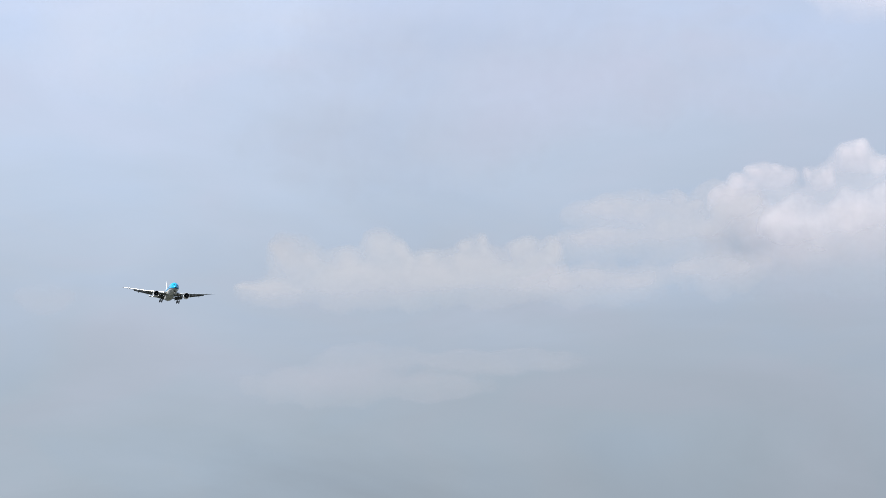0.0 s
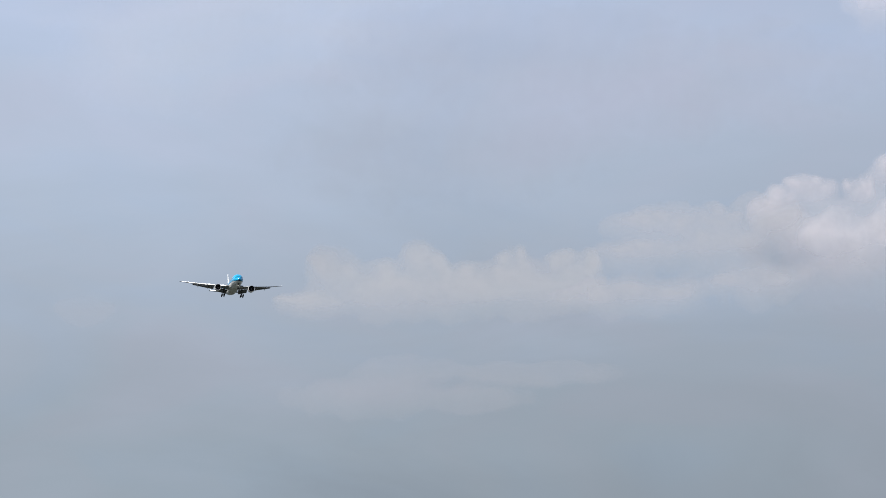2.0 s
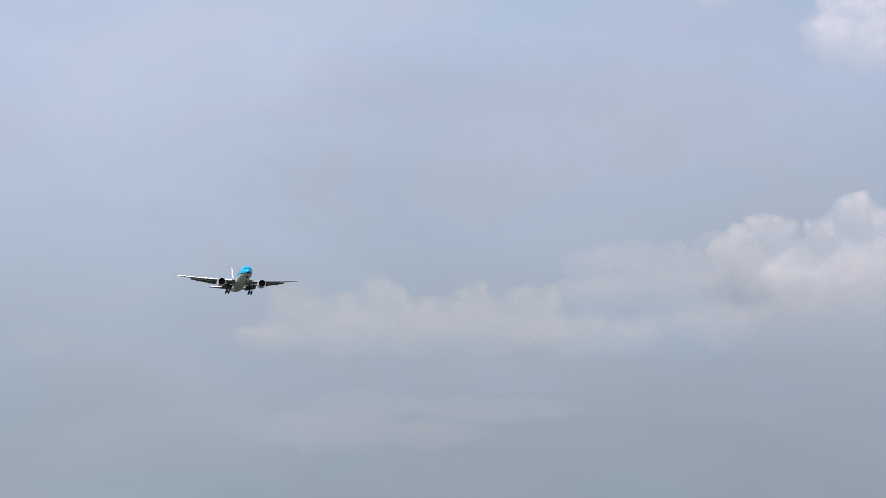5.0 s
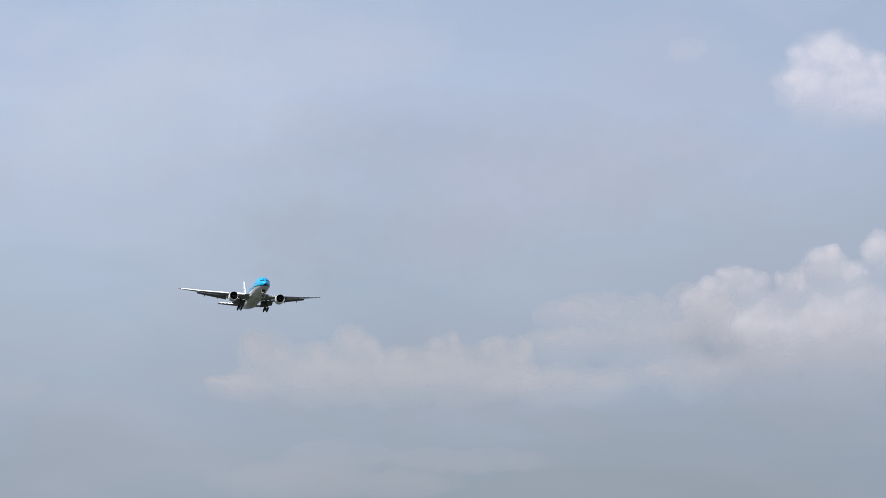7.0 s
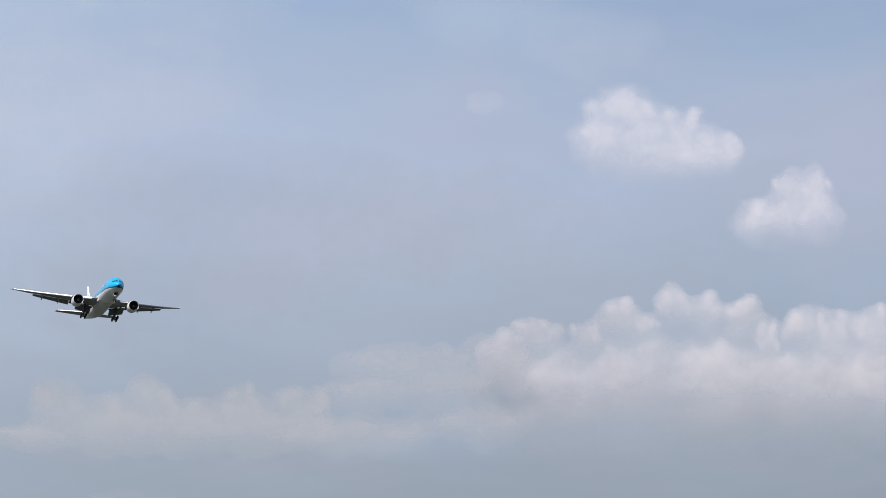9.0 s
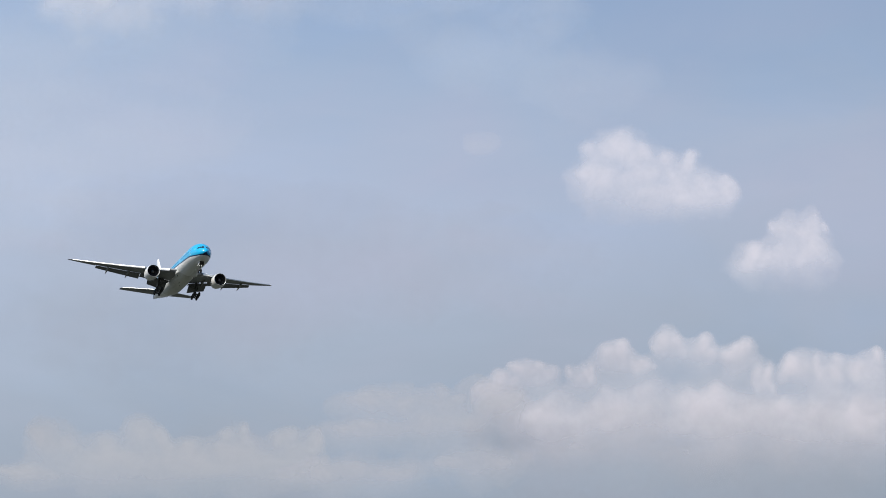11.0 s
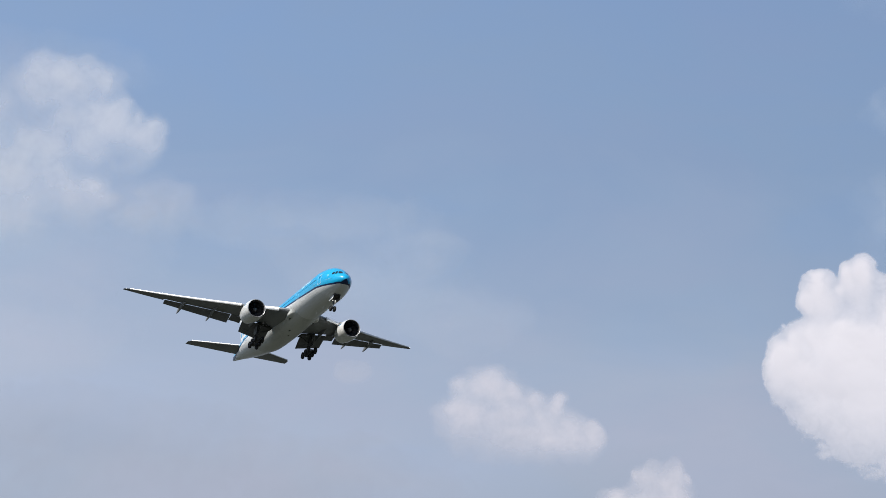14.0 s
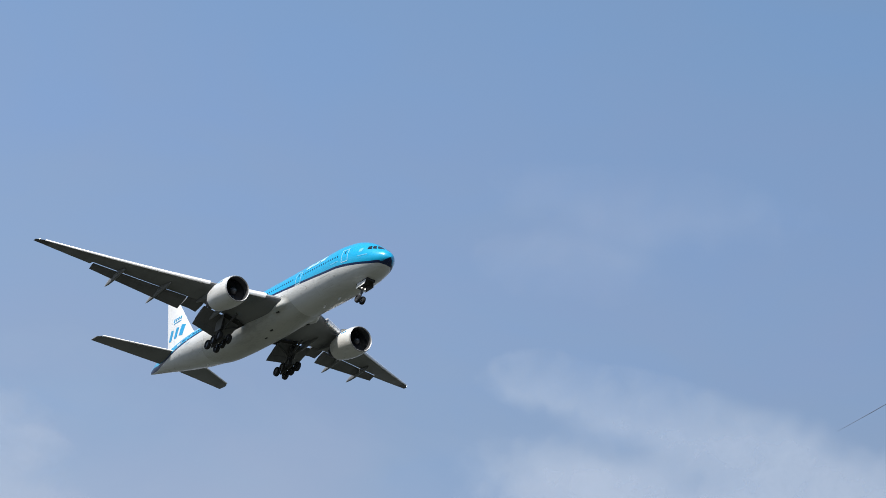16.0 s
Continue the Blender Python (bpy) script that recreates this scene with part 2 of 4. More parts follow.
def knobbly(p, octaves=3):
    """Round knobs with creases between them, at several sizes; about 0 to 1."""
    total = weight = 0.0
    size, amount = 1.0, 1.0
    for _ in range(octaves):
        near = noise.voronoi(p * size)[0][0]
        total += amount * max(0.0, 1 - (near / 0.8) ** 2)
        weight += amount
        size *= 2.1
        amount *= 0.55
    return total / weight


def blurred(grid, sigma):
    """The grid after a soft blur, sigma in cells."""
    reach = max(1, int(3 * sigma))
    weights = np.exp(-0.5 * (np.arange(-reach, reach + 1) / sigma) ** 2)
    weights /= weights.sum()
    for axis in (0, 1):
        padded = np.pad(grid, [(reach, reach) if k == axis else (0, 0) for k in (0, 1)], mode="edge")
        grid = np.apply_along_axis(lambda line: np.convolve(line, weights, "valid"), axis, padded)
    return grid


def cloud(puffs, label, material, seed=0, step=0.045, lumps=1.7, rough=0.6, relief=0.5, distance=4600, flat=0.7, knobs=5, knob_height=4.0, seam=0.15, category="cloud", group="clouds"):
    """puffs: azimuth, elevation and half sizes in degrees of the lumps that the cloud is heaped from."""
    dice = random.Random(seed)
    heaps = [(pa, pe, ra, re, 0.0) for pa, pe, ra, re in puffs]
    for pa, pe, ra, re in puffs:      # smaller lumps over the face and the upper rim of every lump
        for k in range(knobs):
            turn, out, size = radians(dice.uniform(-20, 200)), dice.uniform(0.35, 0.88), dice.uniform(0.2, 0.4)
            ka, ke = pa + ra * out * math.cos(turn), pe + re * out * math.sin(turn)
            mean = SPAN * (ra + re) / 2
            heaps.append((ka, ke, ra * size, re * size * 1.1, mean * (math.sqrt(1 - out * out) - 0.25 * size)))
    m = 1.5
    a0, a1 = min(p[0] - m * p[2] for p in heaps) - 0.5, max(p[0] + m * p[2] for p in heaps) + 0.5
    e0, e1 = min(p[1] - m * p[3] / flat for p in heaps) - 0.5, max(p[1] + m * p[3] for p in heaps) + 0.5
    na, ne = int((a1 - a0) / step) + 2, int((e1 - e0) / step) + 2
    off = Vector((seed * 7.3, seed * 3.1, seed * 5.7))
    az, el = np.meshgrid(np.linspace(a0, a1, na), np.linspace(e0, e1, ne))
    knob, swell, wa, we = (np.zeros(na * ne) for _ in range(4))
    for k, (a, e) in enumerate(zip(az.ravel(), el.ravel())):
        p = Vector((a * lumps, e * lumps * 1.15, 0)) + off
        wa[k], we[k] = 0.16 * noise.noise(p * 0.9 + Vector((5, 9, 1))), 0.12 * noise.noise(p * 0.9 + Vector((2, 4, 8)))
        q = p + Vector((noise.noise(p * 1.5), noise.noise(p * 1.5 + Vector((3, 3, 3))), 0)) * 0.35
        knob[k] = knobbly(q)
        swell[k] = noise.noise(p * 0.45)
    knob, swell, wa, we = (v.reshape(ne, na) for v in (knob, swell, wa, we))
    total, heading, deep, weight = (np.full((ne, na), 1e-9) for _ in range(4))
    for pa, pe, ra, re, z0 in heaps:
        de = el + we - pe
        v = 1 - ((az + wa - pa) / ra) ** 2 - (de / np.where(de > 0, re, re / flat)) ** 2
        share = np.exp(3 * np.maximum(v, -6))
        if z0 == 0.0:
            heading += share * np.clip(0.75 + 0.85 * de * flat / re, 0, 1)
            weight += share
        total += share
        height = z0 + SPAN * (ra + re) / 2 * np.sqrt(np.clip(v, 0, 1))
        deep = np.maximum(deep, np.where(v > 0, height, 0.0))
    base = np.log(total) / 3
    deep = blurred(deep, seam / step)     # vapour has no hard seams between its lumps
    body = base + rough * (knob - 0.5) * np.clip(1.2 - base, 0.3, 1.0) + 0.25 * swell
    row, col = np.mgrid[0:ne, 0:na]
    edge = np.minimum(np.minimum(row, ne - 1 - row), np.minimum(col, na - 1 - col))
    body = np.minimum(body, 0.06 * edge - 0.6)
    crown = np.clip(heading / weight, 0, 1)
    crown = crown * crown * (3 - 2 * crown)
    bulge = relief * deep + knob_height * blurred(knob, 0.06 / step) * np.clip(base + 0.5, 0, 1)
    ca, ce = np.radians(az), np.radians(el)
    # the face of the cloud is turned towards the sun: nearer on its right, leaning back at the top
    far = distance * (1 + 0.5 * (ca - ca.mean()) + 0.3 * (ce - ce.mean())) - bulge
    verts = np.stack((-np.sin(ca) * np.cos(ce) * far, np.cos(ca) * np.cos(ce) * far, np.sin(ce) * far), -1).reshape(-1, 3)
    seen = np.maximum(np.maximum(body[:-1, :-1], body[1:, :-1]), np.maximum(body[:-1, 1:], body[1:, 1:])) > -0.45
    j, i = np.nonzero(seen)
    faces = np.stack((j * na + i, j * na + i + 1, (j + 1) * na + i + 1, (j + 1) * na + i), -1)
    used, index = np.unique(faces, return_inverse=True)
    me = bpy.data.meshes.new("cloud")
    me.from_pydata(verts[used].tolist(), [], index.reshape(-1, 4).tolist())
    me.attributes.new("body", "FLOAT", "POINT").data.foreach_set("value", body.ravel()[used])
    me.attributes.new("crown", "FLOAT", "POINT").data.foreach_set("value", crown.ravel()[used])
    me.materials.append(material)
    me.polygons.foreach_set("use_smooth", [True] * len(me.polygons))
    return tagged(new("cloud", me), label, category, group)


CUMULUS = cloud_material("cumulus_vapour", 0.83, 1.7, grain=0.9, low=-0.05, crisp=0.03, fade=0.45, tone=(0.73, 0.69, 0.72), all_round=0.7)
TORN = cloud_material("torn_vapour", 0.62, 1.8, grain=1.0, low=-0.15, crisp=0.06, fade=0.2, tone=(0.74, 0.73, 0.75), all_round=0.8)
SHRED = cloud_material("shred_vapour", 0.30, 1.8, grain=1.0, low=-0.1, crisp=0.05, tone=(0.74, 0.73, 0.75), all_round=0.8)
BRIGHT = cloud_material("bright_cumulus_vapour", 0.97, 1.0, grain=0.55, low=0.0, crisp=0.5, tone=(0.78, 0.745, 0.77), inner=0.45, all_round=0.5, fade=0.25)
# one bank in two tones: whiter for its sunlit crest, grey for its shaded flank
SUNLIT_CREST = cloud_material("sunlit_crest_vapour", 0.84, 1.5, grain=0.7, low=-0.03, crisp=0.25, fade=0.85, tone=(0.72, 0.675, 0.70), all_round=0.25)
SHADED_BANK = cloud_material("shaded_bank_vapour", 0.5, 1.4, grain=0.7, low=-0.1, crisp=0.2, fade=0.6, tone=(0.43, 0.415, 0.43))
# greyer tones in PALE, MIDDLE, FAINT and SHEET hold the dimming by haze
PALE = cloud_material("pale_bank_vapour", 0.80, 1.3, grain=0.6, low=-0.05, crisp=0.3, fade=0.5, tone=(0.455, 0.455, 0.475), all_round=0.7)
MIDDLE = cloud_material("middle_bank_vapour", 0.78, 1.4, grain=0.6, low=-0.05, crisp=0.22, fade=0.5, tone=(0.46, 0.455, 0.48), all_round=0.8)
FAINT = cloud_material("faint_vapour", 0.28, 1.4, grain=0.8, low=-0.15, crisp=0.25, tone=(0.48, 0.455, 0.48))
WISP = cloud_material("wisp_vapour", 0.3, 1.4, grain=0.8, low=-0.1, crisp=0.2, tone=(0.62, 0.60, 0.62))
VEIL = cloud_material("veil_vapour", 0.28, 1.8, grain=1.0, low=-0.3, crisp=0.1, tone=(0.59, 0.61, 0.66))
HINT = cloud_material("hint_of_vapour", 0.16, 1.8, grain=1.0, low=-0.3, crisp=0.05, tone=(0.60, 0.63, 0.69))
PALE_VEIL = cloud_material("pale_veil_vapour", 0.42, 1.6, grain=0.9, low=-0.5, crisp=0.0, tone=(0.60, 0.655, 0.73))
SHEET = cloud_material("sheet_vapour", 0.30, 1.8, grain=0.8, low=-0.3, crisp=0.1, tone=(0.36, 0.345, 0.37), fine=0.008)

cloud([(-10.77, 15.45, 1.02, 0.85), (-10.23, 14.88, 1.02, 0.73), (-11.35, 14.78, 1.17, 0.76), (-11.66, 15.21, 0.73, 0.61), (-12.48, 14.92, 0.7, 0.7), (-13.21, 14.46, 0.76, 0.55), (-11.64, 14.34, 1.9, 0.44)],
      "small white cumulus puff with ragged soft edges", CUMULUS, 21, distance=4700, relief=0.12, rough=0.7)
cloud([(-15.47, 13.31, 0.7, 0.64), (-15.16, 13.49, 0.47, 0.5), (-14.98, 12.75, 1.02, 0.64), (-14.18, 12.66, 0.66, 0.55), (-15.82, 13.54, 0.38, 0.38), (-15.86, 12.75, 0.58, 0.66)],
      "small pale cumulus puff, soft and hazy", CUMULUS, 22, distance=4400, relief=0.14, rough=0.7)
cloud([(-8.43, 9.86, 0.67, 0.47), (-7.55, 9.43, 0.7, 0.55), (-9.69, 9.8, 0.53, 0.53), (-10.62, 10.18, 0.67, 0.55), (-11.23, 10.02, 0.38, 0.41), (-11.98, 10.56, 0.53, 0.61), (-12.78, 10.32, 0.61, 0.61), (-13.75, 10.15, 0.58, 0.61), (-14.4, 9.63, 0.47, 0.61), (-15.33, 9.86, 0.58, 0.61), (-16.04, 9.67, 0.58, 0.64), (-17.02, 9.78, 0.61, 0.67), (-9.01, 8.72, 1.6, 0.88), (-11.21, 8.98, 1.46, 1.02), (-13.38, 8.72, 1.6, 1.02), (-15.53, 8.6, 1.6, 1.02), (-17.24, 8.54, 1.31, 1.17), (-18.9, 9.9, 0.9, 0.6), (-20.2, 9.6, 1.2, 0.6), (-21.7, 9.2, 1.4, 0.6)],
      "heaped crest of a long cumulus bank, sunlight put into its whiter tone", SUNLIT_CREST, 3, step=0.036, relief=0.34, knob_height=5.0, rough=0.55, flat=0.6, distance=4250)
cloud([(-8.08, 8.45, 1.6, 0.88), (-10.86, 8.25, 1.9, 0.95), (-13.77, 8.18, 1.9, 1.02), (-16.21, 8.1, 1.6, 1.02), (-9.1, 7.85, 2.48, 0.58), (-13.46, 7.61, 2.92, 0.58), (-18.5, 8.6, 1.8, 0.75), (-20.6, 8.5, 2, 0.7)],
      "long flank of a cumulus bank, greyed for shade, fading into haze below", SHADED_BANK, 23, step=0.06, relief=0.12, flat=0.6, knobs=3)
cloud([(4.06, 8.13, 0.66, 0.67), (3.02, 7.71, 1.09, 0.66), (1.64, 8.24, 0.67, 0.67), (0.56, 7.73, 0.88, 0.58), (-0.77, 7.97, 0.82, 0.67), (-2.28, 7.94, 0.82, 0.61), (2.01, 7.53, 2.48, 0.58), (-1.33, 7.52, 2.04, 0.55), (4.57, 7.26, 1.02, 0.35)],
      "low grey-white cloud bank, haze put into its tone", PALE, 4, relief=0.12, knob_height=0.0, seam=0.3, flat=0.7)
cloud([(-4.7, 9.14, 1.24, 0.58), (-3.82, 9.21, 0.88, 0.38), (-6.92, 9.6, 0.58, 0.32), (-6.03, 9.2, 0.88, 0.44), (-7.51, 9.18, 0.88, 0.58), (-6.17, 8.69, 1.39, 0.66), (-3.81, 7.4, 2.19, 0.5), (-7.04, 7.66, 1.31, 0.53), (-4.11, 8.49, 1.75, 0.44)],
      "grey middle stretch of a low cloud bank", MIDDLE, 9, relief=0.06, knob_height=0.0, seam=0.35, knobs=2, flat=0.7, distance=4250)
cloud([(3.24, 4.89, 2.19, 0.53), (2.07, 5.52, 1.31, 0.38), (-1.3, 5.41, 2.04, 0.32), (0.61, 4.77, 1.75, 0.35)],
      "thin grey streak of low cloud in haze", FAINT, 5, relief=0.1, knob_height=0.4, seam=0.28, rough=0.5, flat=0.9, knobs=1, step=0.06)
cloud([(10.35, 7.11, 0.73, 0.29)],
      "tiny faint wisp of cloud in haze", FAINT, 17, relief=0.1, knob_height=0.4, knobs=2, step=0.06)
cloud([(-0.89, 21.45, 0.76, 0.61), (0.29, 21.78, 1.17, 0.8), (1.42, 22.41, 1.46, 0.88), (1.74, 20.66, 1.6, 0.88), (2.59, 19.87, 1.6, 0.88), (0.85, 19.93, 1.17, 0.58), (3.59, 19.21, 1.31, 0.66), (3.46, 21.23, 1.17, 0.88), (0.46, 22.84, 0.73, 0.5), (-1.14, 21.44, 0.55, 0.5), (0.39, 21.4, 1.6, 0.73)],
      "torn white cloud with a veil around it", TORN, 6, relief=0.12, knob_height=0.0, seam=0.3, rough=0.7)
cloud([(-1.91, 19.82, 0.73, 0.58), (-0.93, 19.47, 0.58, 0.35), (0.28, 19.68, 0.88, 0.58), (-1.64, 20.08, 0.73, 0.38), (-0.96, 19.48, 0.58, 0.29)],
      "ragged pale shreds of torn cloud", SHRED, 18, relief=0.08, knob_height=0.3, seam=0.28, rough=0.8)
cloud([(-19.65, 18.14, 0.64, 0.73), (-20.61, 18.54, 0.58, 0.73), (-21.74, 17.81, 0.9, 0.88), (-22.97, 18.52, 0.61, 0.76), (-23.9, 18.11, 0.64, 0.79), (-24.81, 17.79, 0.55, 0.76), (-25.56, 17.11, 0.8, 0.73), (-18.67, 16.52, 0.61, 0.7), (-21.09, 16.3, 2.19, 1.75), (-23.75, 16.48, 1.9, 1.6), (-18.6, 16.51, 0.5, 0.67), (-19.21, 16.1, 0.73, 0.58), (-20.42, 16.21, 1.6, 1.31), (-19.69, 16.87, 0.88, 0.76), (-19.15, 17.09, 0.58, 0.64), (-22.77, 16.69, 1.6, 1.9), (-21.46, 15.38, 1.75, 0.73), (-23.35, 15.14, 2.04, 1.17), (-25.2, 16.2, 1.6, 1.2), (-27, 16.4, 1.6, 1.1)],
      "big bright white cumulus with crisp knobbly tops", BRIGHT, 7, step=0.032, relief=0.26, rough=0.5, flat=0.65, lumps=1.9)
cloud([(-7.08, 15.94, 0.47, 0.29)],
      "tiny faint wisp of cloud", WISP, 8, relief=0.1)
VEILED = dict(step=0.1, lumps=0.7, knobs=0, relief=0.05, knob_height=0.3, seam=0.3)
cloud([(-1.42, 19.86, 1.39, 0.73), (2.90, 18.94, 1.38, 0.73), (1.92, 23.19, 3.17, 0.73)], "faint veil of thin cloud", VEIL, 10, **VEILED)
cloud([(6.2, 15.6, 4.2, 1.7), (2.0, 16.6, 3.0, 1.0), (8.5, 13.8, 2.5, 1.2)], "broad milky veil of thin high cloud", VEIL, 19, **VEILED)
cloud([(4.6, 21.2, 3.2, 2.2), (1.0, 19.2, 3.0, 1.3), (5.5, 18.0, 2.6, 1.4)], "milky veil round a torn cloud", VEIL, 20, **VEILED)
cloud([(-24.90, 27.80, 4.28, 0.87), (-22.67, 26.12, 2.59, 0.73)], "long thin veil of high cloud", HINT, 11, **VEILED)
cloud([(-22.8, 23.0, 1.8, 0.6), (-25.0, 22.6, 2.1, 0.8), (-27.1, 22.1, 2.2, 0.95), (-29.2, 21.6, 2.2, 1.05), (-31.3, 21.0, 2.2, 0.9), (-24.0, 20.6, 3.0, 0.9), (-28.0, 19.9, 4.6, 1.2)],
      "broad pale veil of high cloud", PALE_VEIL, 12, **VEILED)
cloud([(-23.0, 20.3, 1.6, 0.8), (-24.6, 20.9, 1.5, 0.9), (-21.6, 19.6, 1.2, 0.6)], "pale veil above a bright cumulus", HINT, 24, **VEILED)
cloud([(-4.5, 19.6, 2.5, 0.6), (-7.5, 18.4, 2.5, 0.8), (-10.0, 17.5, 2.0, 0.7)], "slanting pale veil of thin cloud", VEIL, 15, **VEILED)
cloud([(-0.27, 13.66, 4.94, 1.31), (-6.23, 13.08, 3.88, 1.16), (1.0, 11.4, 4.5, 1.2)], "broad greyish sheet of thin cloud", SHEET, 16, **VEILED)
cloud([(-6.3, 20.05, 2.19, 0.53), (-8.96, 19.24, 1.17, 0.38), (-4.3, 19.72, 1.31, 0.58)], "small pale veil of thin cloud", VEIL, 13, **VEILED)
cloud([(-6.80, 19.99, 2.48, 0.51), (-8.68, 19.18, 1.39, 0.58)], "narrow pale streak of thin cloud", VEIL, 14, **VEILED)


# ---- the airliner: x to its right wing, y forward, z up; stations run aft from the nose ----
def stn(s):
    return 30.0 - s


def curve_through(points, s):
    """Smooth monotone curve through (s, value) pairs."""
    xs, ys = [p[0] for p in points], [p[1] for p in points]
    if s <= xs[0]:
        return ys[0]
    if s >= xs[-1]:
        return ys[-1]
    k = max(i for i in range(len(xs) - 1) if xs[i] <= s)
    slopes = [(ys[i + 1] - ys[i]) / (xs[i + 1] - xs[i]) for i in range(len(xs) - 1)]

    def tangent(i):
        if i == 0:
            return slopes[0]
        if i == len(xs) - 1:
            return slopes[-1]
        a, b = slopes[i - 1], slopes[i]
        return 0.0 if a * b <= 0 else 2 * a * b / (a + b)

    w = xs[k + 1] - xs[k]
    u = (s - xs[k]) / w
    return ((2 * u ** 3 - 3 * u * u + 1) * ys[k] + (u ** 3 - 2 * u * u + u) * w * tangent(k)
            + (-2 * u ** 3 + 3 * u * u) * ys[k + 1] + (u ** 3 - u * u) * w * tangent(k + 1))


TOP = [(0.15, -0.86), (0.4, -0.30), (0.95, 0.20), (1.7, 0.70), (2.5, 1.26), (3.4, 1.86), (4.6, 2.46), (6.4, 2.98), (9.5, 3.28), (44, 3.28), (50, 3.14), (54, 2.90), (58, 2.52), (61, 2.05), (62.3, 1.5)]
BOTTOM = [(0.15, -0.92), (0.4, -1.38), (0.95, -1.75), (1.9, -2.18), (3.2, -2.56), (5, -2.84), (8, -3.04), (39, -3.04), (42, -2.92), (46, -2.42), (50, -1.70), (54, -0.90), (58, -0.05), (61, 0.55), (62.3, 0.85)]
HALF = [(0.15, 0.03), (0.4, 0.60), (0.95, 1.12), (1.7, 1.60), (2.6, 2.02), (4, 2.46), (6, 2.86), (9, 3.14), (41, 3.14), (46, 2.90), (50, 2.46), (54, 1.82), (58, 1.08), (61, 0.45), (62.3, 0.12)]
# lower edge of the blue, height against station
BLUE_EDGE = [(0.15, -0.95), (0.4, -1.43), (0.9, -1.80), (1.0, -1.82), (1.12, -1.74), (1.4, -1.68), (1.8, -1.68), (2.4, -1.67), (3.2, -1.58), (5, -1.36), (7.7, -1.06), (10.5, -0.90), (17, -0.48), (24, -0.08), (34, 0.30), (43, 0.56), (48, 0.54), (52, 0.50), (56, 0.44), (59, 0.46), (61, 0.66), (62.3, 0.92)]

# width of the dark line under the blue: it swells round the nose
LINE_WIDTH = [(0.15, 0.02), (0.4, 0.20), (0.95, 0.30), (1.6, 0.28), (2.5, 0.27), (4, 0.28), (8, 0.30), (50, 0.30), (58, 0.38), (61, 0.7), (62.3, 0.5)]


def hull(s):
    top, bottom = curve_through(TOP, s), curve_through(BOTTOM, s)
    return curve_through(HALF, s), (top + bottom) / 2, max(0.01, (top - bottom) / 2)


def skin(s, z, side=1, proud=0.0):
    """Place on the fuselage's side at station s and height z."""
    w, c, h = hull(s)
    a = math.acos(max(-1, min(1, (z - c) / h)))
    return Vector((side * (w * math.sin(a) + proud * math.sin(a)), stn(s), z + proud * math.cos(a)))


def ring_angles(s):
    w, c, h = hull(s)
    edge = math.acos(max(-1.0, min(0.995, (curve_through(BLUE_EDGE, s) - c) / h)))
    band = min(math.pi - 0.002, edge)
    wide = min(curve_through(LINE_WIDTH, s), 0.9 * h)
    start = math.acos(max(-0.99, min(0.995, (curve_through(BLUE_EDGE, s) + wide - c) / h)))
    half = [start * i / 12 for i in range(13)] + [start + (band - start) * i / 2 for i in (1, 2)] + [band + (math.pi - band) * i / 14 for i in range(1, 15)]
    return half


def build_fuselage(root):
    stations = [0.15, 0.18, 0.25, 0.4, 0.6, 0.8, 0.92, 1.0, 1.08, 1.16, 1.26, 1.4, 1.6, 2, 2.5, 3, 3.5, 4, 4.6, 5.3, 6, 7, 8, 9] + [10 + 1.25 * i for i in range(26)] + [42, 43, 44, 45, 46, 47, 48, 49, 50, 51, 52, 53, 54, 55, 56, 57, 58, 59, 60, 61, 61.7, 62.3]
    bm = bmesh.new()
    rings = []
    for s in stations:
        w, c, h = hull(s)
        half = ring_angles(s)
        full = half + [2 * math.pi - a for a in reversed(half[1:-1])]
        rings.append([bm.verts.new((w * math.sin(a), stn(s), c + h * math.cos(a))) for a in full])
    n = len(rings[0])
    for a, b in zip(rings, rings[1:]):
        for i in range(n):
            f = bm.faces.new((a[i], a[(i + 1) % n], b[(i + 1) % n], b[i]))
            k = i if i < n // 2 else n - 1 - i
            f.material_index = 0 if k < 12 else 1 if k < 14 else 2
    bm.faces.new(rings[0])
    bm.faces.new(list(reversed(rings[-1])))
    return part("fuselage", bm, [SKY_BLUE, DARK_BLUE, WHITE], root, "fuselage, sky blue above a dark blue line, white below", smooth=60)


def patch(bm, corners, rows=1, cols=1, index=0):
    """A sheet between four corners (a, b along; d, c opposite), subdivided by a function of u, v."""
    grid = [[bm.verts.new(corners(u / cols, v / rows)) for u in range(cols + 1)] for v in range(rows + 1)]
    for v in range(rows):
        for u in range(cols):
            f = bm.faces.new((grid[v][u], grid[v][u + 1], grid[v + 1][u + 1], grid[v + 1][u]))
            f.material_index = index
    return grid


def hull_panel(name, parent, material, side, s0, s1, z0, z1, proud=0.012, lean=0.0, label="", cols=3, rows=4):
    bm = bmesh.new()
    patch(bm, lambda u, v: skin(s0 + (s1 - s0) * u + lean * v, z0 + (z1 - z0) * v, side, proud), rows, cols)
    return part(name, bm, material, parent, label)


def outline_panel(name, parent, material, side, s0, s1, z0, z1, line=0.09, label=""):
    """A door's painted outline on the hull."""
    bm = bmesh.new()
    for a, b, c, d in ((s0, s1, z0, z0 + line), (s0, s1, z1 - line, z1), (s0, s0 + line, z0 + line, z1 - line), (s1 - line, s1, z0 + line, z1 - line)):
        patch(bm, lambda u, v: skin(a + (b - a) * u, c + (d - c) * v, side, 0.014), 3, 2)
    return part(name, bm, material, parent, label)


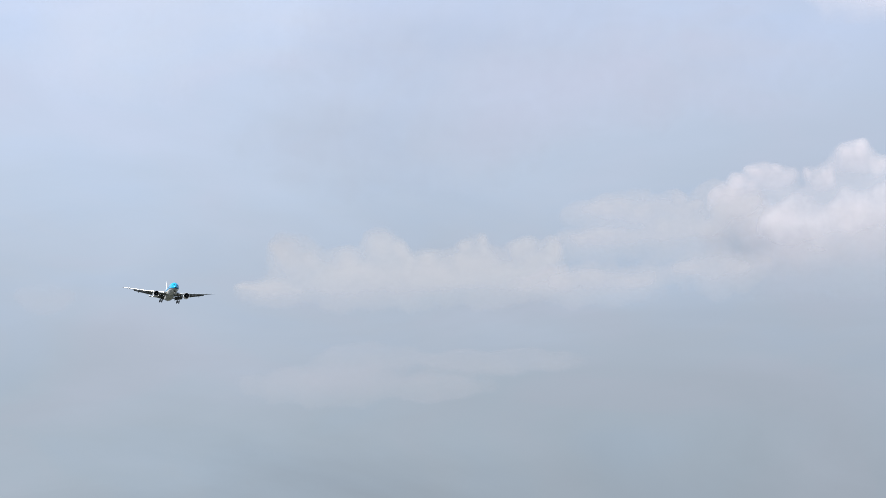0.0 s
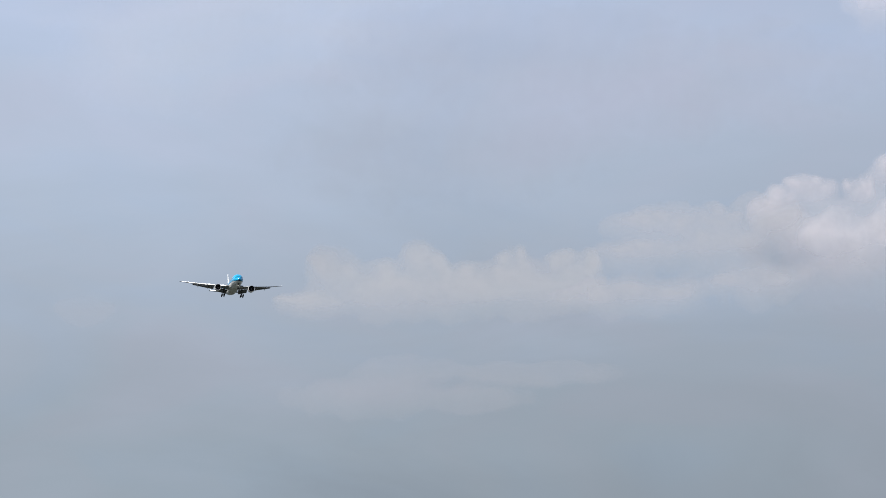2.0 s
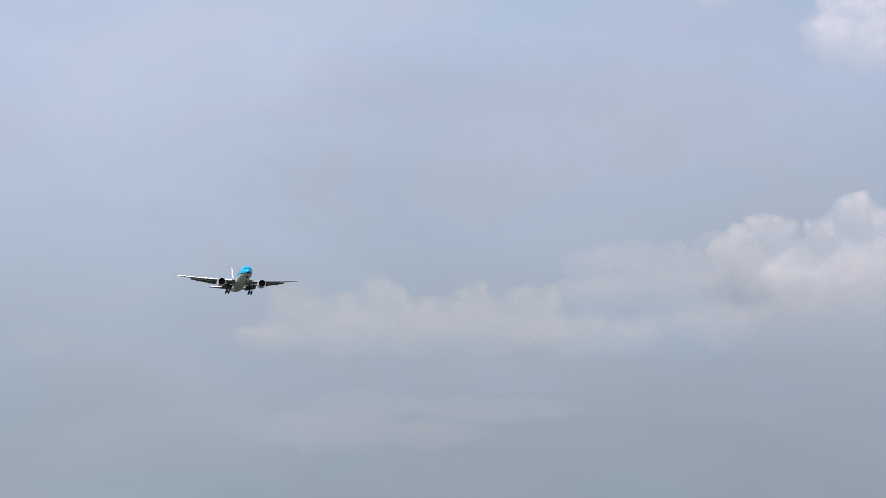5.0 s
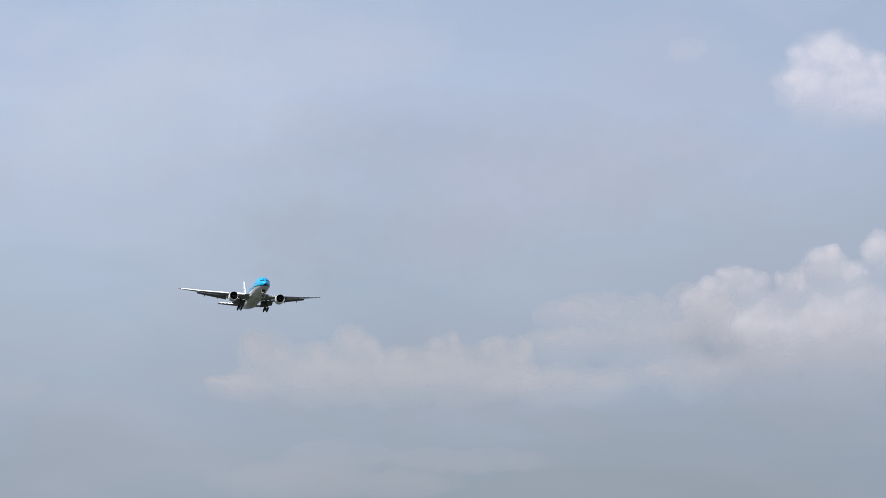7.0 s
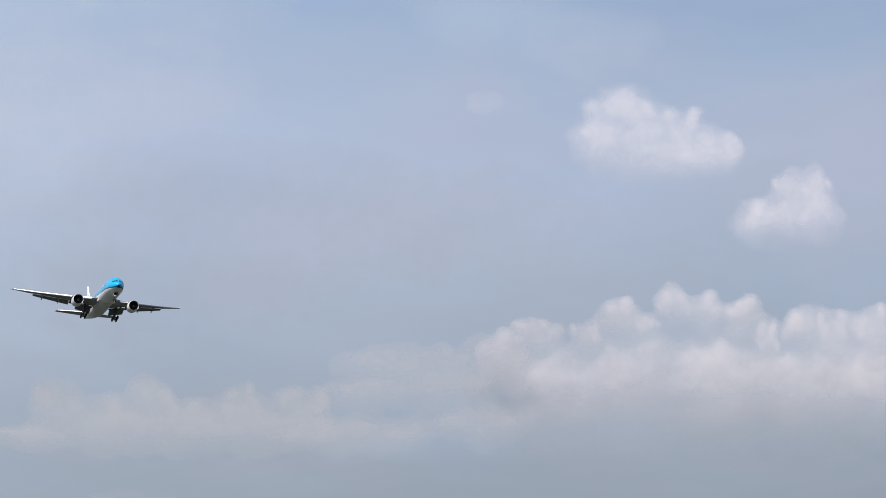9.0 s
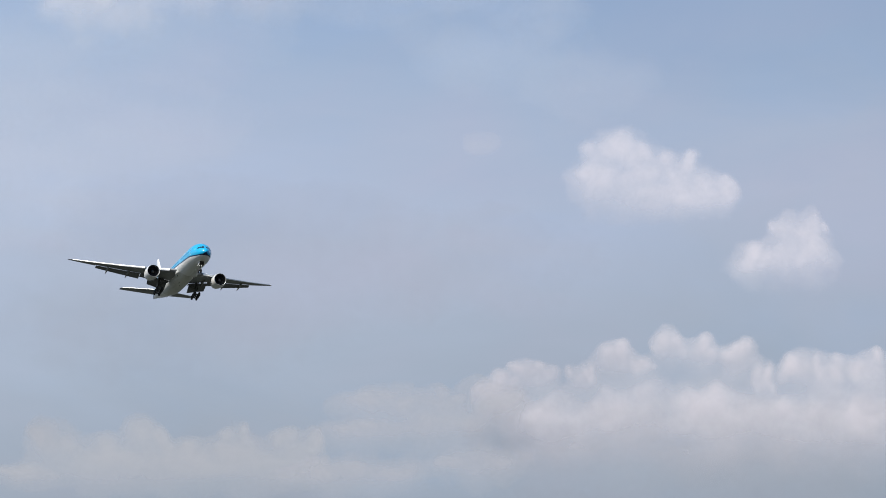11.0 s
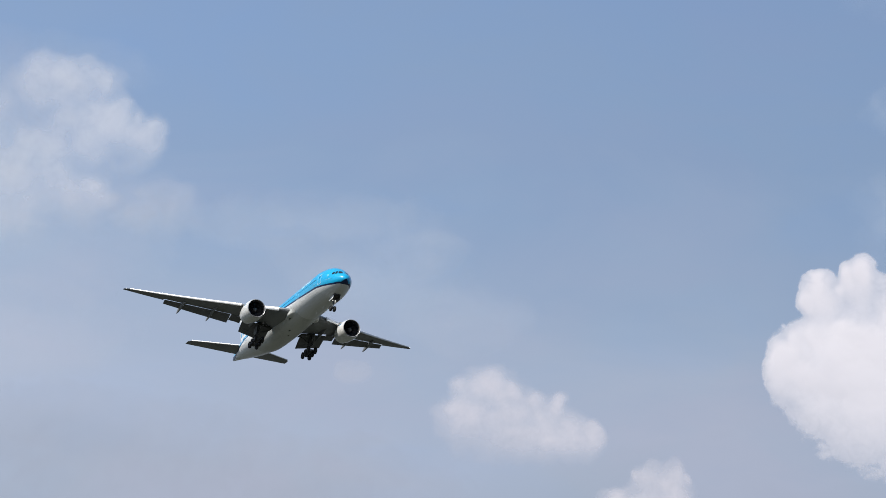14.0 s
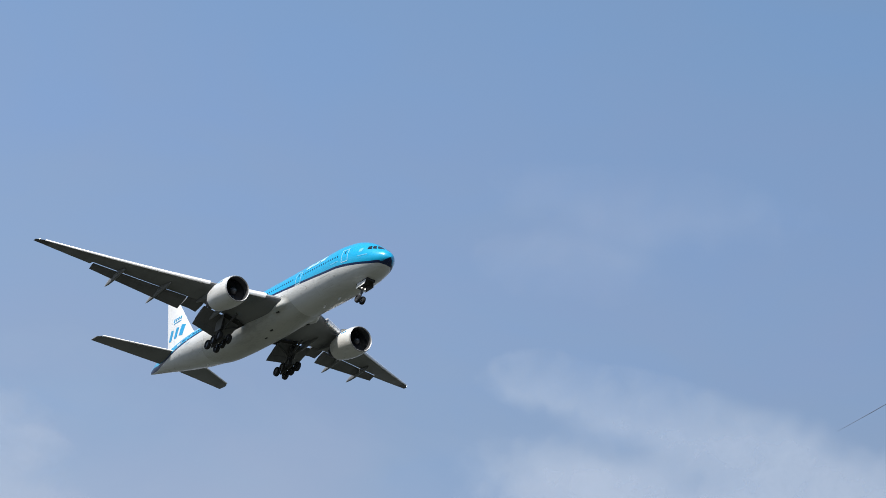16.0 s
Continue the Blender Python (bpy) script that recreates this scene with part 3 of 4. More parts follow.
def foil(chord, thickness, camber=0.015, cut=1.0, start=0.0, n=12):
    """Closed outline of a wing section: (distance aft, height) pairs, over the top from the rear and back beneath."""
    def at(x, sign):
        t = 5 * thickness * (0.2969 * math.sqrt(max(x, 0)) - 0.126 * x - 0.3516 * x * x + 0.2843 * x ** 3 - 0.1036 * x ** 4)
        return (x * chord, (sign * t + camber * 4 * x * (1 - x)) * chord)
    xs = [start + (cut - start) * (1 - math.cos(math.pi * i / n)) / 2 for i in range(n + 1)]
    return [at(x, 1) for x in reversed(xs)] + [at(x, -1) for x in xs[1:]]


def loft(bm, sections, side=1, cap=True, index=0):
    """sections: lists of (x, station, z) of equal length."""
    rings = [[bm.verts.new((side * x, stn(s), z)) for x, s, z in sec] for sec in sections]
    n = len(rings[0])
    for a, b in zip(rings, rings[1:]):
        for i in range(n):
            bm.faces.new((a[i], a[(i + 1) % n], b[(i + 1) % n], b[i])).material_index = index
    if cap:
        bm.faces.new(rings[0]).material_index = index
        bm.faces.new(list(reversed(rings[-1]))).material_index = index


def wing_le(x):
    return 21.2 + 0.699 * (x - 3.1)


def wing_te(x):
    return 33.9 - 0.03 * (x - 3.1) if x < 9.7 else 33.7 + 0.377 * (x - 9.7)


def wing_z(x):
    d = max(0, x - 3.1)
    return -1.13 + 0.1336 * d + 0.0014 * d * d


def wing_section(x, cut=1.0, start=0.0, aft=0.0, drop=0.0, turn=0.0, n=12, scale=1.0):
    le, te = wing_le(x), wing_te(x)
    c = te - le
    thick = curve_through([(3, 0.135), (10, 0.11), (30, 0.095)], x)
    twist = radians(curve_through([(3, 2.0), (12, 0.6), (30, -0.5)], x))
    pts = foil(c, thick, 0.012, cut, start, n)
    out = []
    for px, pz in pts:
        if turn:
            ox = start * c
            qx, qz = px - ox, pz
            px, pz = ox + qx * math.cos(turn) + qz * math.sin(turn), -qx * math.sin(turn) + qz * math.cos(turn)
        px, pz = px + aft, pz - drop
        out.append((x, le + px * math.cos(twist) + pz * math.sin(twist), wing_z(x) + pz * math.cos(twist) - px * math.sin(twist)))
    return out


def slat_section(x):
    """Section of the drooped slat: a blunt nose rolled forward and down from the wing's leading edge."""
    c = wing_te(x) - wing_le(x)
    reach = 0.10 * c + 0.25
    tilt = radians(20)
    out = []
    for px, pz in foil(reach, 0.56, 0.10, cut=0.9, n=8):
        qx = px - 0.5 * reach
        out.append((x, wing_le(x) + qx * math.cos(tilt) - pz * math.sin(tilt), wing_z(x) - 0.06 - 0.012 * c + qx * math.sin(tilt) + pz * math.cos(tilt)))
    return out


def flap_section(x, chord, deflect, aft, drop, thick=0.13, hinge=0.77):
    """Section of a lowered flap behind the fixed wing."""
    le, te = wing_le(x), wing_te(x)
    c = te - le
    twist = curve_through([(3, 2.0), (12, 0.6), (30, -0.5)], x)
    base_s = le + hinge * c + aft
    base_z = wing_z(x) - math.sin(radians(twist)) * hinge * c - drop
    a = radians(deflect + twist)
    return [(x, base_s + px * math.cos(a) + pz * math.sin(a), base_z - px * math.sin(a) + pz * math.cos(a)) for px, pz in foil(chord, thick, 0.02, n=8)]


def build_wing(root, side):
    bm = bmesh.new()
    xs = [2.2, 3.1, 4.5, 6.5, 8.2, 9.7, 11, 13, 15, 17, 19, 21, 22.9]
    secs = [wing_section(x, 0.77) for x in xs] + [wing_section(x, 1.0) for x in (22.92, 24.5, 26, 27.5, 28.6)]
    loft(bm, secs, side)
    wing = part("wing", bm, WING_GREY, root, "grey swept wing with lowered flaps")
    # raked tip
    bm = bmesh.new()
    tips = [wing_section(28.62, 1.0)]
    for u, x in ((0.35, 29.2), (0.7, 29.8), (1.0, 30.3)):
        le = wing_le(28.6) + (x - 28.6) * 0.75 + 0.5 * u * u
        te = wing_te(28.6) + (x - 28.6) * 0.34 + 0.1 * u * u
        te = max(te, le + 0.35)
        sec = foil(te - le, 0.08, 0.01)
        tips.append([(x, le + px, wing_z(x) + 0.02 + pz) for px, pz in sec])
    loft(bm, tips, side)
    part("wing_tip", bm, TIP_DARK, wing, "dark grey raked wing tip")
    bm = bmesh.new()
    tube(bm, (side * 29.9, stn(40.1), wing_z(29.9) + 0.03), (side * 29.98, stn(40.45), wing_z(29.98) + 0.03), 0.035, 0.03, 8)
    part("strobe_light", bm, STROBE, wing, "small white strobe light")
    # slats, drooped
    for x0, x1 in ((4.9, 8.3), (11.0, 16.8), (16.85, 22.6), (22.65, 29.35)):
        bm = bmesh.new()
        secs = []
        for k in range(4):
            x = x0 + (x1 - x0) * k / 3
            secs.append(slat_section(x))
        loft(bm, secs, side)
        part("slat", bm, SLAT_METAL, wing, "bright metal leading-edge slat")
    # flaps: inboard, flaperon, outboard
    for name, x0, x1, chord0, chord1, deflect, drop, aft in (
            ("inboard_flap", 3.3, 8.5, 2.6, 2.6, 28, 0.40, 0.1),
            ("inboard_aft_flap", 3.35, 8.45, 1.3, 0.8, 36, 1.64, 2.30),
            ("flaperon", 8.7, 10.8, 2.2, 2.1, 18, 0.06, 0.02),
            ("outboard_flap", 11.0, 22.8, 2.45, 1.15, 27, 0.135, 0.05)):
        bm = bmesh.new()
        loft(bm, [flap_section(x0 + (x1 - x0) * k / 4, chord0 + (chord1 - chord0) * k / 4, deflect, aft, drop) for k in range(5)], side)
        part(name, bm, FLAP_GREY, wing, "lowered grey flap")
    # flap track fairings
    for x, long, drop in ((6.9, 5.8, 0.2), (14.2, 6.7, 0.0), (19.6, 5.6, 0.0)):
        bm = bmesh.new()
        le, te = wing_le(x), wing_te(x)
        s0 = le + 0.36 * (te - le)
        z0 = wing_z(x) - 0.30 - drop
        secs = []
        for u in (0, 0.06, 0.18, 0.4, 0.6, 0.8, 0.93, 1.0):
            r = max(0.02, 0.48 * math.sin(math.pi * min(1, 0.04 + u * 0.96)) ** 0.7)
            s, z = s0 + long * u, z0 - 0.05 - 0.16 * long * max(0, u - 0.42) ** 1.15 * 1.6
            secs.append([(x + 0.62 * r * math.cos(a), s, z + 1.15 * r * math.sin(a)) for a in [2 * math.pi * i / 12 for i in range(12)]])
        loft(bm, secs, side)
        part("flap_track_fairing", bm, WING_GREY, wing, "grey canoe fairing under the flap")
    return wing


def lathe(bm, profile, cx, cz, n=40, index=0, close=False):
    """profile: (station, radius) pairs turned about the fore-and-aft axis at cx, cz."""
    rings = [[bm.verts.new((cx + r * math.sin(2 * math.pi * i / n), stn(s), cz + r * math.cos(2 * math.pi * i / n))) for i in range(n)] for s, r in profile]
    for a, b in zip(rings, rings[1:]):
        for i in range(n):
            bm.faces.new((a[i], a[(i + 1) % n], b[(i + 1) % n], b[i])).material_index = index
    if close:
        bm.faces.new(rings[0])
        bm.faces.new(list(reversed(rings[-1])))


ENGINE_S, ENGINE_X, ENGINE_Z = 20.75, 9.68, -2.34


def build_engine(root, side):
    cx, cz, s0 = side * ENGINE_X, ENGINE_Z, ENGINE_S
    bm = bmesh.new()
    lathe(bm, [(s0 + a, r) for a, r in ((0.16, 1.79), (0.5, 1.87), (1.1, 1.94), (2.0, 1.96), (3.0, 1.92), (4.0, 1.80), (4.8, 1.64), (5.3, 1.52), (5.3, 1.44), (4.4, 1.40))], cx, cz)
    nacelle = part("engine_nacelle", bm, NACELLE, root, "big pale grey engine nacelle under the wing")
    bm = bmesh.new()
    lathe(bm, [(s0 + a, r) for a, r in ((0.165, 1.785), (0.06, 1.75), (0.0, 1.71), (0.02, 1.68), (0.12, 1.64), (0.2, 1.63))], cx, cz)
    part("intake_lip", bm, LIP_METAL, nacelle, "polished metal intake lip")
    bm = bmesh.new()
    lathe(bm, [(s0 + a, r) for a, r in ((0.2, 1.63), (0.6, 1.60), (1.0, 1.60), (1.5, 1.61), (1.52, 0.2))], cx, cz)
    part("intake_duct", bm, DUCT, nacelle, "dark intake duct")
    # fan blades
    bm = bmesh.new()
    for k in range(22):
        a = 2 * math.pi * k / 22
        grid = []
        for u in (0, 0.33, 0.66, 1):
            r = 0.48 + 1.1 * u
            lean = a + 0.22 * u * u
            wide = 0.10 + 0.11 * u
            pitch = radians(30 + 28 * u)
            grid.append([(r * math.cos(lean + t * wide / max(r, 0.5)), s0 + 1.22 + t * 0.18 * math.cos(pitch) - 0.05 * u, r * math.sin(lean + t * wide / max(r, 0.5))) for t in (-1, 0, 1)])
        for thick in (0, 0.03):
            vs = [[bm.verts.new((cx + x, stn(s + thick), cz + z)) for x, s, z in row] for row in grid]
            for p, q in zip(vs, vs[1:]):
                for i in range(2):
                    bm.faces.new((p[i], p[i + 1], q[i + 1], q[i]))
    part("fan", bm, DARK_METAL, nacelle, "ring of dark fan blades")
    bm = bmesh.new()
    lathe(bm, [(s0 + a, r) for a, r in ((0.62, 0.02), (0.66, 0.14), (0.78, 0.28), (0.95, 0.40), (1.15, 0.48), (1.4, 0.5))], cx, cz, 24, close=True)
    part("spinner", bm, RIM, nacelle, "grey spinner hub")
    bm = bmesh.new()
    lathe(bm, [(s0 + a, r) for a, r in ((4.0, 1.2), (5.4, 1.12), (6.4, 0.88), (7.0, 0.72), (7.0, 0.62), (6.6, 0.5), (7.4, 0.36), (8.2, 0.06))], cx, cz, 28)
    part("core_nozzle", bm, DARK_METAL, nacelle, "dark metal core nozzle and plug")
    # pylon up to the wing
    bm = bmesh.new()
    secs = []
    for s, low, high, half in ((s0 + 1.0, 1.86, 1.97, 0.05), (s0 + 2.0, 1.8, 2.08, 0.2), (s0 + 3.6, 1.6, 2.16, 0.26), (s0 + 5.2, 1.1, 2.2, 0.26), (s0 + 7.0, 1.0, 1.95, 0.24), (s0 + 9.6, 1.25, 1.8, 0.18), (s0 + 11.2, 1.5, 1.75, 0.06)):
        secs.append([(ENGINE_X - half, s, cz + low), (ENGINE_X + half, s, cz + low), (ENGINE_X + half * 0.9, s, cz + high), (ENGINE_X - half * 0.9, s, cz + high)])
    loft(bm, secs, side)
    part("pylon", bm, WING_GREY, nacelle, "grey engine pylon")
    bm = bmesh.new()
    for k in range(3):
        def mark(u, v, k=k):
            a = radians(62 + 7 * v)
            s = s0 + 1.2 + 0.42 * k + 0.3 * u
            return Vector((cx + 1.965 * math.sin(a), stn(s), cz + 1.965 * math.cos(a)))
        patch(bm, mark, 2, 1)
    part("nacelle_emblem", bm, LOGO_BLUE, nacelle, "small plain blue emblem bars", smooth=0)
    # strake on the inboard cowl
    bm = bmesh.new()
    a = radians(48)
    base = [(s0 + 1.3, 1.93), (s0 + 2.9, 1.93), (s0 + 2.9, 2.3), (s0 + 2.3, 2.25)]
    for off in (-0.02, 0.02):
        bm.faces.new([bm.verts.new((cx - side * (r * math.sin(a) + off), stn(s), cz + r * math.cos(a))) for s, r in base])
    part("cowl_strake", bm, NACELLE, nacelle)
    return nacelle


def tube(bm, a, b, r0, r1=None, n=12, index=0):
    a, b = Vector(a), Vector(b)
    r1 = r0 if r1 is None else r1
    d = (b - a).normalized()
    u = d.orthogonal().normalized()
    v = d.cross(u)
    rings = [[bm.verts.new(p + r * (u * math.cos(2 * math.pi * i / n) + v * math.sin(2 * math.pi * i / n))) for i in range(n)] for p, r in ((a, r0), (b, r1))]
    for i in range(n):
        bm.faces.new((rings[0][i], rings[0][(i + 1) % n], rings[1][(i + 1) % n], rings[1][i])).material_index = index
    bm.faces.new(rings[0]).material_index = index
    bm.faces.new(list(reversed(rings[1]))).material_index = index


def wheel_mesh(r, half):
    """Tyre with rounded shoulders and a sunk rim, turned about x."""
    bm = bmesh.new()
    n = 24
    prof = [(-half * 0.5, r * 0.52), (-half * 0.92, r * 0.62), (-half, r * 0.78), (-half * 0.86, r * 0.93), (-half * 0.5, r), (0, r * 1.005), (half * 0.5, r), (half * 0.86, r * 0.93), (half, r * 0.78), (half * 0.92, r * 0.62), (half * 0.5, r * 0.52)]
    rings = [[bm.verts.new((x, q * math.cos(2 * math.pi * i / n), q * math.sin(2 * math.pi * i / n))) for i in range(n)] for x, q in prof]
    for a, b in zip(rings, rings[1:]):
        for i in range(n):
            bm.faces.new((a[i], a[(i + 1) % n], b[(i + 1) % n], b[i]))
    for ring in (rings[0], rings[-1]):
        bm.faces.new(ring).material_index = 1
    me_ob = mesh_object("wheel", bm, [RUBBER, RIM])
    me = me_ob.data
    bpy.data.objects.remove(me_ob)
    return me


def box(bm, lo, hi, index=0):
    vs = [bm.verts.new((x, y, z)) for x in (lo[0], hi[0]) for y in (lo[1], hi[1]) for z in (lo[2], hi[2])]
    for f in ((0, 1, 3, 2), (4, 6, 7, 5), (0, 4, 5, 1), (2, 3, 7, 6), (0, 2, 6, 4), (1, 5, 7, 3)):
        bm.faces.new([vs[i] for i in f]).material_index = index


def plate(bm, corners, thick):
    """A slab from four corners, thickened along its normal."""
    cs = [Vector(c) for c in corners]
    nrm = (cs[1] - cs[0]).cross(cs[2] - cs[0]).normalized() * thick / 2
    lo, hi = [bm.verts.new(c - nrm) for c in cs], [bm.verts.new(c + nrm) for c in cs]
    bm.faces.new(list(reversed(lo)))
    bm.faces.new(hi)
    n = len(cs)
    for i in range(n):
        bm.faces.new((lo[i], lo[(i + 1) % n], hi[(i + 1) % n], hi[i]))


def build_main_gear(root, side, wheel):
    x, s, z = side * 5.49, 31.95, -5.05
    bm = bmesh.new()
    tube(bm, (x, stn(s), z), (x - side * 0.05, stn(s - 0.1), z + 1.5), 0.19)
    tube(bm, (x - side * 0.05, stn(s - 0.1), z + 1.4), (x - side * 0.1, stn(s - 0.2), -1.0), 0.28)
    gear = part("main_gear_leg", bm, GEAR_GREY, root, "lowered main landing gear with six wheels")
    bm = bmesh.new()
    tube(bm, (x - side * 0.08, stn(s), z + 1.9), (x - side * 2.3, stn(s - 0.3), -2.2), 0.12)
    tube(bm, (x - side * 0.1, stn(s), z + 1.6), (x - side * 0.3, stn(s - 3.4), -1.9), 0.13)
    tube(bm, (x, stn(s + 0.25), z + 1.5), (x, stn(s + 0.75), z + 0.75), 0.08)
    tube(bm, (x, stn(s + 0.75), z + 0.75), (x, stn(s + 0.2), z + 0.15), 0.08)
    part("side_brace", bm, GEAR_GREY, gear)
    tilt = radians(9)   # front wheels held up
    bm = bmesh.new()
    ends = [(x, stn(s) + d * math.cos(tilt), z + d * math.sin(tilt)) for d in (-1.6, 1.6)]
    tube(bm, ends[0], ends[1], 0.17)
    for d in (-1.46, 0, 1.46):
        y, zz = stn(s) + d * math.cos(tilt), z + d * math.sin(tilt)
        tube(bm, (x - 0.72, y, zz), (x + 0.72, y, zz), 0.1)
    part("bogie_beam", bm, GEAR_GREY, gear)
    for d in (-1.46, 0, 1.46):
        for e in (-0.70, 0.70):
            w = new("wheel", wheel)
            w.parent = gear
            w.location = (x + e, stn(s) + d * math.cos(tilt), z + d * math.sin(tilt))
    bm = bmesh.new()
    plate(bm, [(x + side * 0.34, stn(s - 1.0), -1.2), (x + side * 0.34, stn(s + 0.9), -1.2), (x + side * 0.42, stn(s + 0.7), z + 1.5), (x + side * 0.42, stn(s - 0.8), z + 1.5)], 0.06)
    part("gear_door", bm, WING_GREY, gear, "grey strut door")
    # thin dark plate below the wing root in place of a shaded recess
    bm = bmesh.new()
    plate(bm, [(side * 2.9, stn(s - 1.7), -2.1), (side * 2.9, stn(s + 0.6), -2.1), (side * 5.9, stn(s + 0.5), -1.45), (side * 5.9, stn(s - 1.5), -1.45)], 0.03)
    part("opening_shade", bm, OPENING_SHADE, gear, "dark plate standing for the shaded open wheel bay")
    return gear


def build_nose_gear(root, wheel):
    s, z = 6.0, -4.98
    bm = bmesh.new()
    tube(bm, (0, stn(s), z), (0, stn(s - 0.1), z + 0.9), 0.10)
    tube(bm, (0, stn(s - 0.1), z + 0.8), (0, stn(s - 0.35), -2.5), 0.16)
    tube(bm, (-0.5, stn(s), z), (0.5, stn(s), z), 0.08)
    tube(bm, (0, stn(s - 0.2), z + 1.2), (0, stn(s + 1.5), -2.7), 0.08)
    gear = part("nose_gear_leg", bm, GEAR_GREY, root, "lowered nose gear with two wheels")
    for e in (-0.36, 0.36):
        w = new("wheel", wheel)
        w.parent = gear
        w.location = (e, stn(s), z)
    for side in (-1, 1):
        bm = bmesh.new()
        plate(bm, [(side * 0.60, stn(s - 1.7), -2.85), (side * 0.60, stn(s + 0.2), -2.92), (side * 0.72, stn(s + 0.15), -3.68), (side * 0.72, stn(s - 1.6), -3.55)], 0.05)
        # inner faces take dark grey in place of the shade between the doors
        for f in bm.faces:
            f.normal_update()
            f.material_index = int(f.normal.x * side < -0.5)
        part("gear_door", bm, [WHITE, GEAR_GREY], gear, "nose gear door, white outside, inner face painted dark as shade")
        bm = bmesh.new()
        lathe(bm, [(s - 0.52, 0.02), (s - 0.5, 0.08), (s - 0.38, 0.09), (s - 0.3, 0.05)], side * 0.26, -3.55, 12, close=True)
        part("landing_light", bm, LANDING_LIGHT, gear, "lit white landing light")
    # dark slab on the hull's underside, painted as the shade of an open bay
    bm = bmesh.new()
    box(bm, (-0.6, stn(s + 0.5), -2.99), (0.6, stn(s - 2.0), -2.7))
    part("opening_shade", bm, OPENING_SHADE, gear, "dark slab standing for the shaded open nose wheel bay")
    return gear


def flying_surface(root, name, material, label, sections, side=1, vertical=False):
    """sections: (reach, leading station, trailing station, height, thickness)."""
    bm = bmesh.new()
    secs = []
    for reach, le, te, z, t in sections:
        pts = foil(te - le, t, 0.0)
        secs.append([(pz, le + px, reach) if vertical else (reach, le + px, z + pz) for px, pz in pts])
    loft(bm, secs, side)
    return part(name, bm, material, root, label)


def fin_place(s, z, side, proud=0.03):
    """Place on the fin's side."""
    le, te = fin_le(z), fin_te(z)
    u = max(0.02, min(0.98, (s - le) / (te - le)))
    t = 0.10
    half = 5 * t * (0.2969 * math.sqrt(u) - 0.126 * u - 0.3516 * u * u + 0.2843 * u ** 3 - 0.1036 * u ** 4) * (te - le)
    return Vector((side * (half + proud), stn(s), z))


def fin_le(z):
    return 49.6 + (z - 2.9) * 0.985


def fin_te(z):
    return 58.2 + (z - 2.9) * 0.345


def build_tail(root):
    fin = flying_surface(root, "fin", FIN_WHITE, "white tail fin with a blue airline emblem",
                         [(z, fin_le(z), fin_te(z), 0, 0.10) for z in (2.3, 5, 8, 11, 12.3)] + [(12.65, fin_le(12.65) + 0.35, fin_te(12.65) - 0.05, 0, 0.07)], vertical=True)
    for side in (-1, 1):
        def stroke(name, pts, wide):
            bm = bmesh.new()
            for (s0, z0), (s1, z1) in zip(pts, pts[1:]):
                d = Vector((s1 - s0, z1 - z0)).normalized()
                nrm = Vector((-d.y, d.x)) * wide / 2
                patch(bm, lambda u, v: fin_place(s0 + (s1 - s0) * u + nrm.x * (2 * v - 1), z0 + (z1 - z0) * u + nrm.y * (2 * v - 1), side), 1, 3)
            part(name, bm, LOGO_BLUE, fin, "plain blue emblem shape on the fin", smooth=0)
        for k in range(3):
            s = 58.0 - 1.75 * k
            stroke("emblem_bar", [(s, 4.75), (s - 0.35, 6.45)], (0.9, 0.85, 1.25)[k])
        stroke("emblem_line", [(57.6, 7.45), (55.3, 7.45)], 0.16)
        for k in range(4):
            s = 57.6 - 0.66 * k
            stroke("emblem_dot", [(s, 7.75), (s - 0.12, 8.25)], 0.36)
    bm = bmesh.new()
    for side in (-1, 1):
        patch(bm, lambda u, v: fin_place(fin_te(3.6 + 8.3 * v) - (fin_te(3.6 + 8.3 * v) - fin_le(3.6 + 8.3 * v)) * (0.30 + 0.008 * u), 3.6 + 8.3 * v, side, 0.012), 8, 1)
    part("rudder_gap", bm, SEAM, fin, "thin gap ahead of the rudder", smooth=0)
    for side in (-1, 1):
        stab = flying_surface(root, "tailplane", WING_GREY, "grey tailplane",
                              [(x, 51.9 + 0.69 * (x - 0.8), 58.0 + 0.335 * (x - 0.8), 0.85 + 0.122 * x, 0.09) for x in (0.8, 3, 6, 9, 10.4)]
                              + [(10.85, 51.9 + 0.69 * 10.05 + 0.6, 58.0 + 0.335 * 10.05, 0.85 + 0.122 * 10.85, 0.06)], side)
        bm = bmesh.new()
        secs = []
        for x in (1.6, 5, 8, 10.4):
            le, z = 51.9 + 0.69 * (x - 0.8), 0.85 + 0.122 * x
            secs.append([(x, le - 0.05 + 0.14 * math.cos(a), z + 0.12 * math.sin(a)) for a in [2 * math.pi * i / 8 for i in range(8)]])
        loft(bm, secs, side)
        part("leading_edge", bm, SLAT_METAL, stab, "bright metal leading edge")
    # side of the last cone: exhaust and tail light
    bm = bmesh.new()
    lathe(bm, [(61.9, 0.02), (62.0, 0.09), (62.2, 0.12), (62.45, 0.05)], 0, 1.32, 12, close=True)
    part("tail_light", bm, STROBE, root, "white tail light")
    return fin


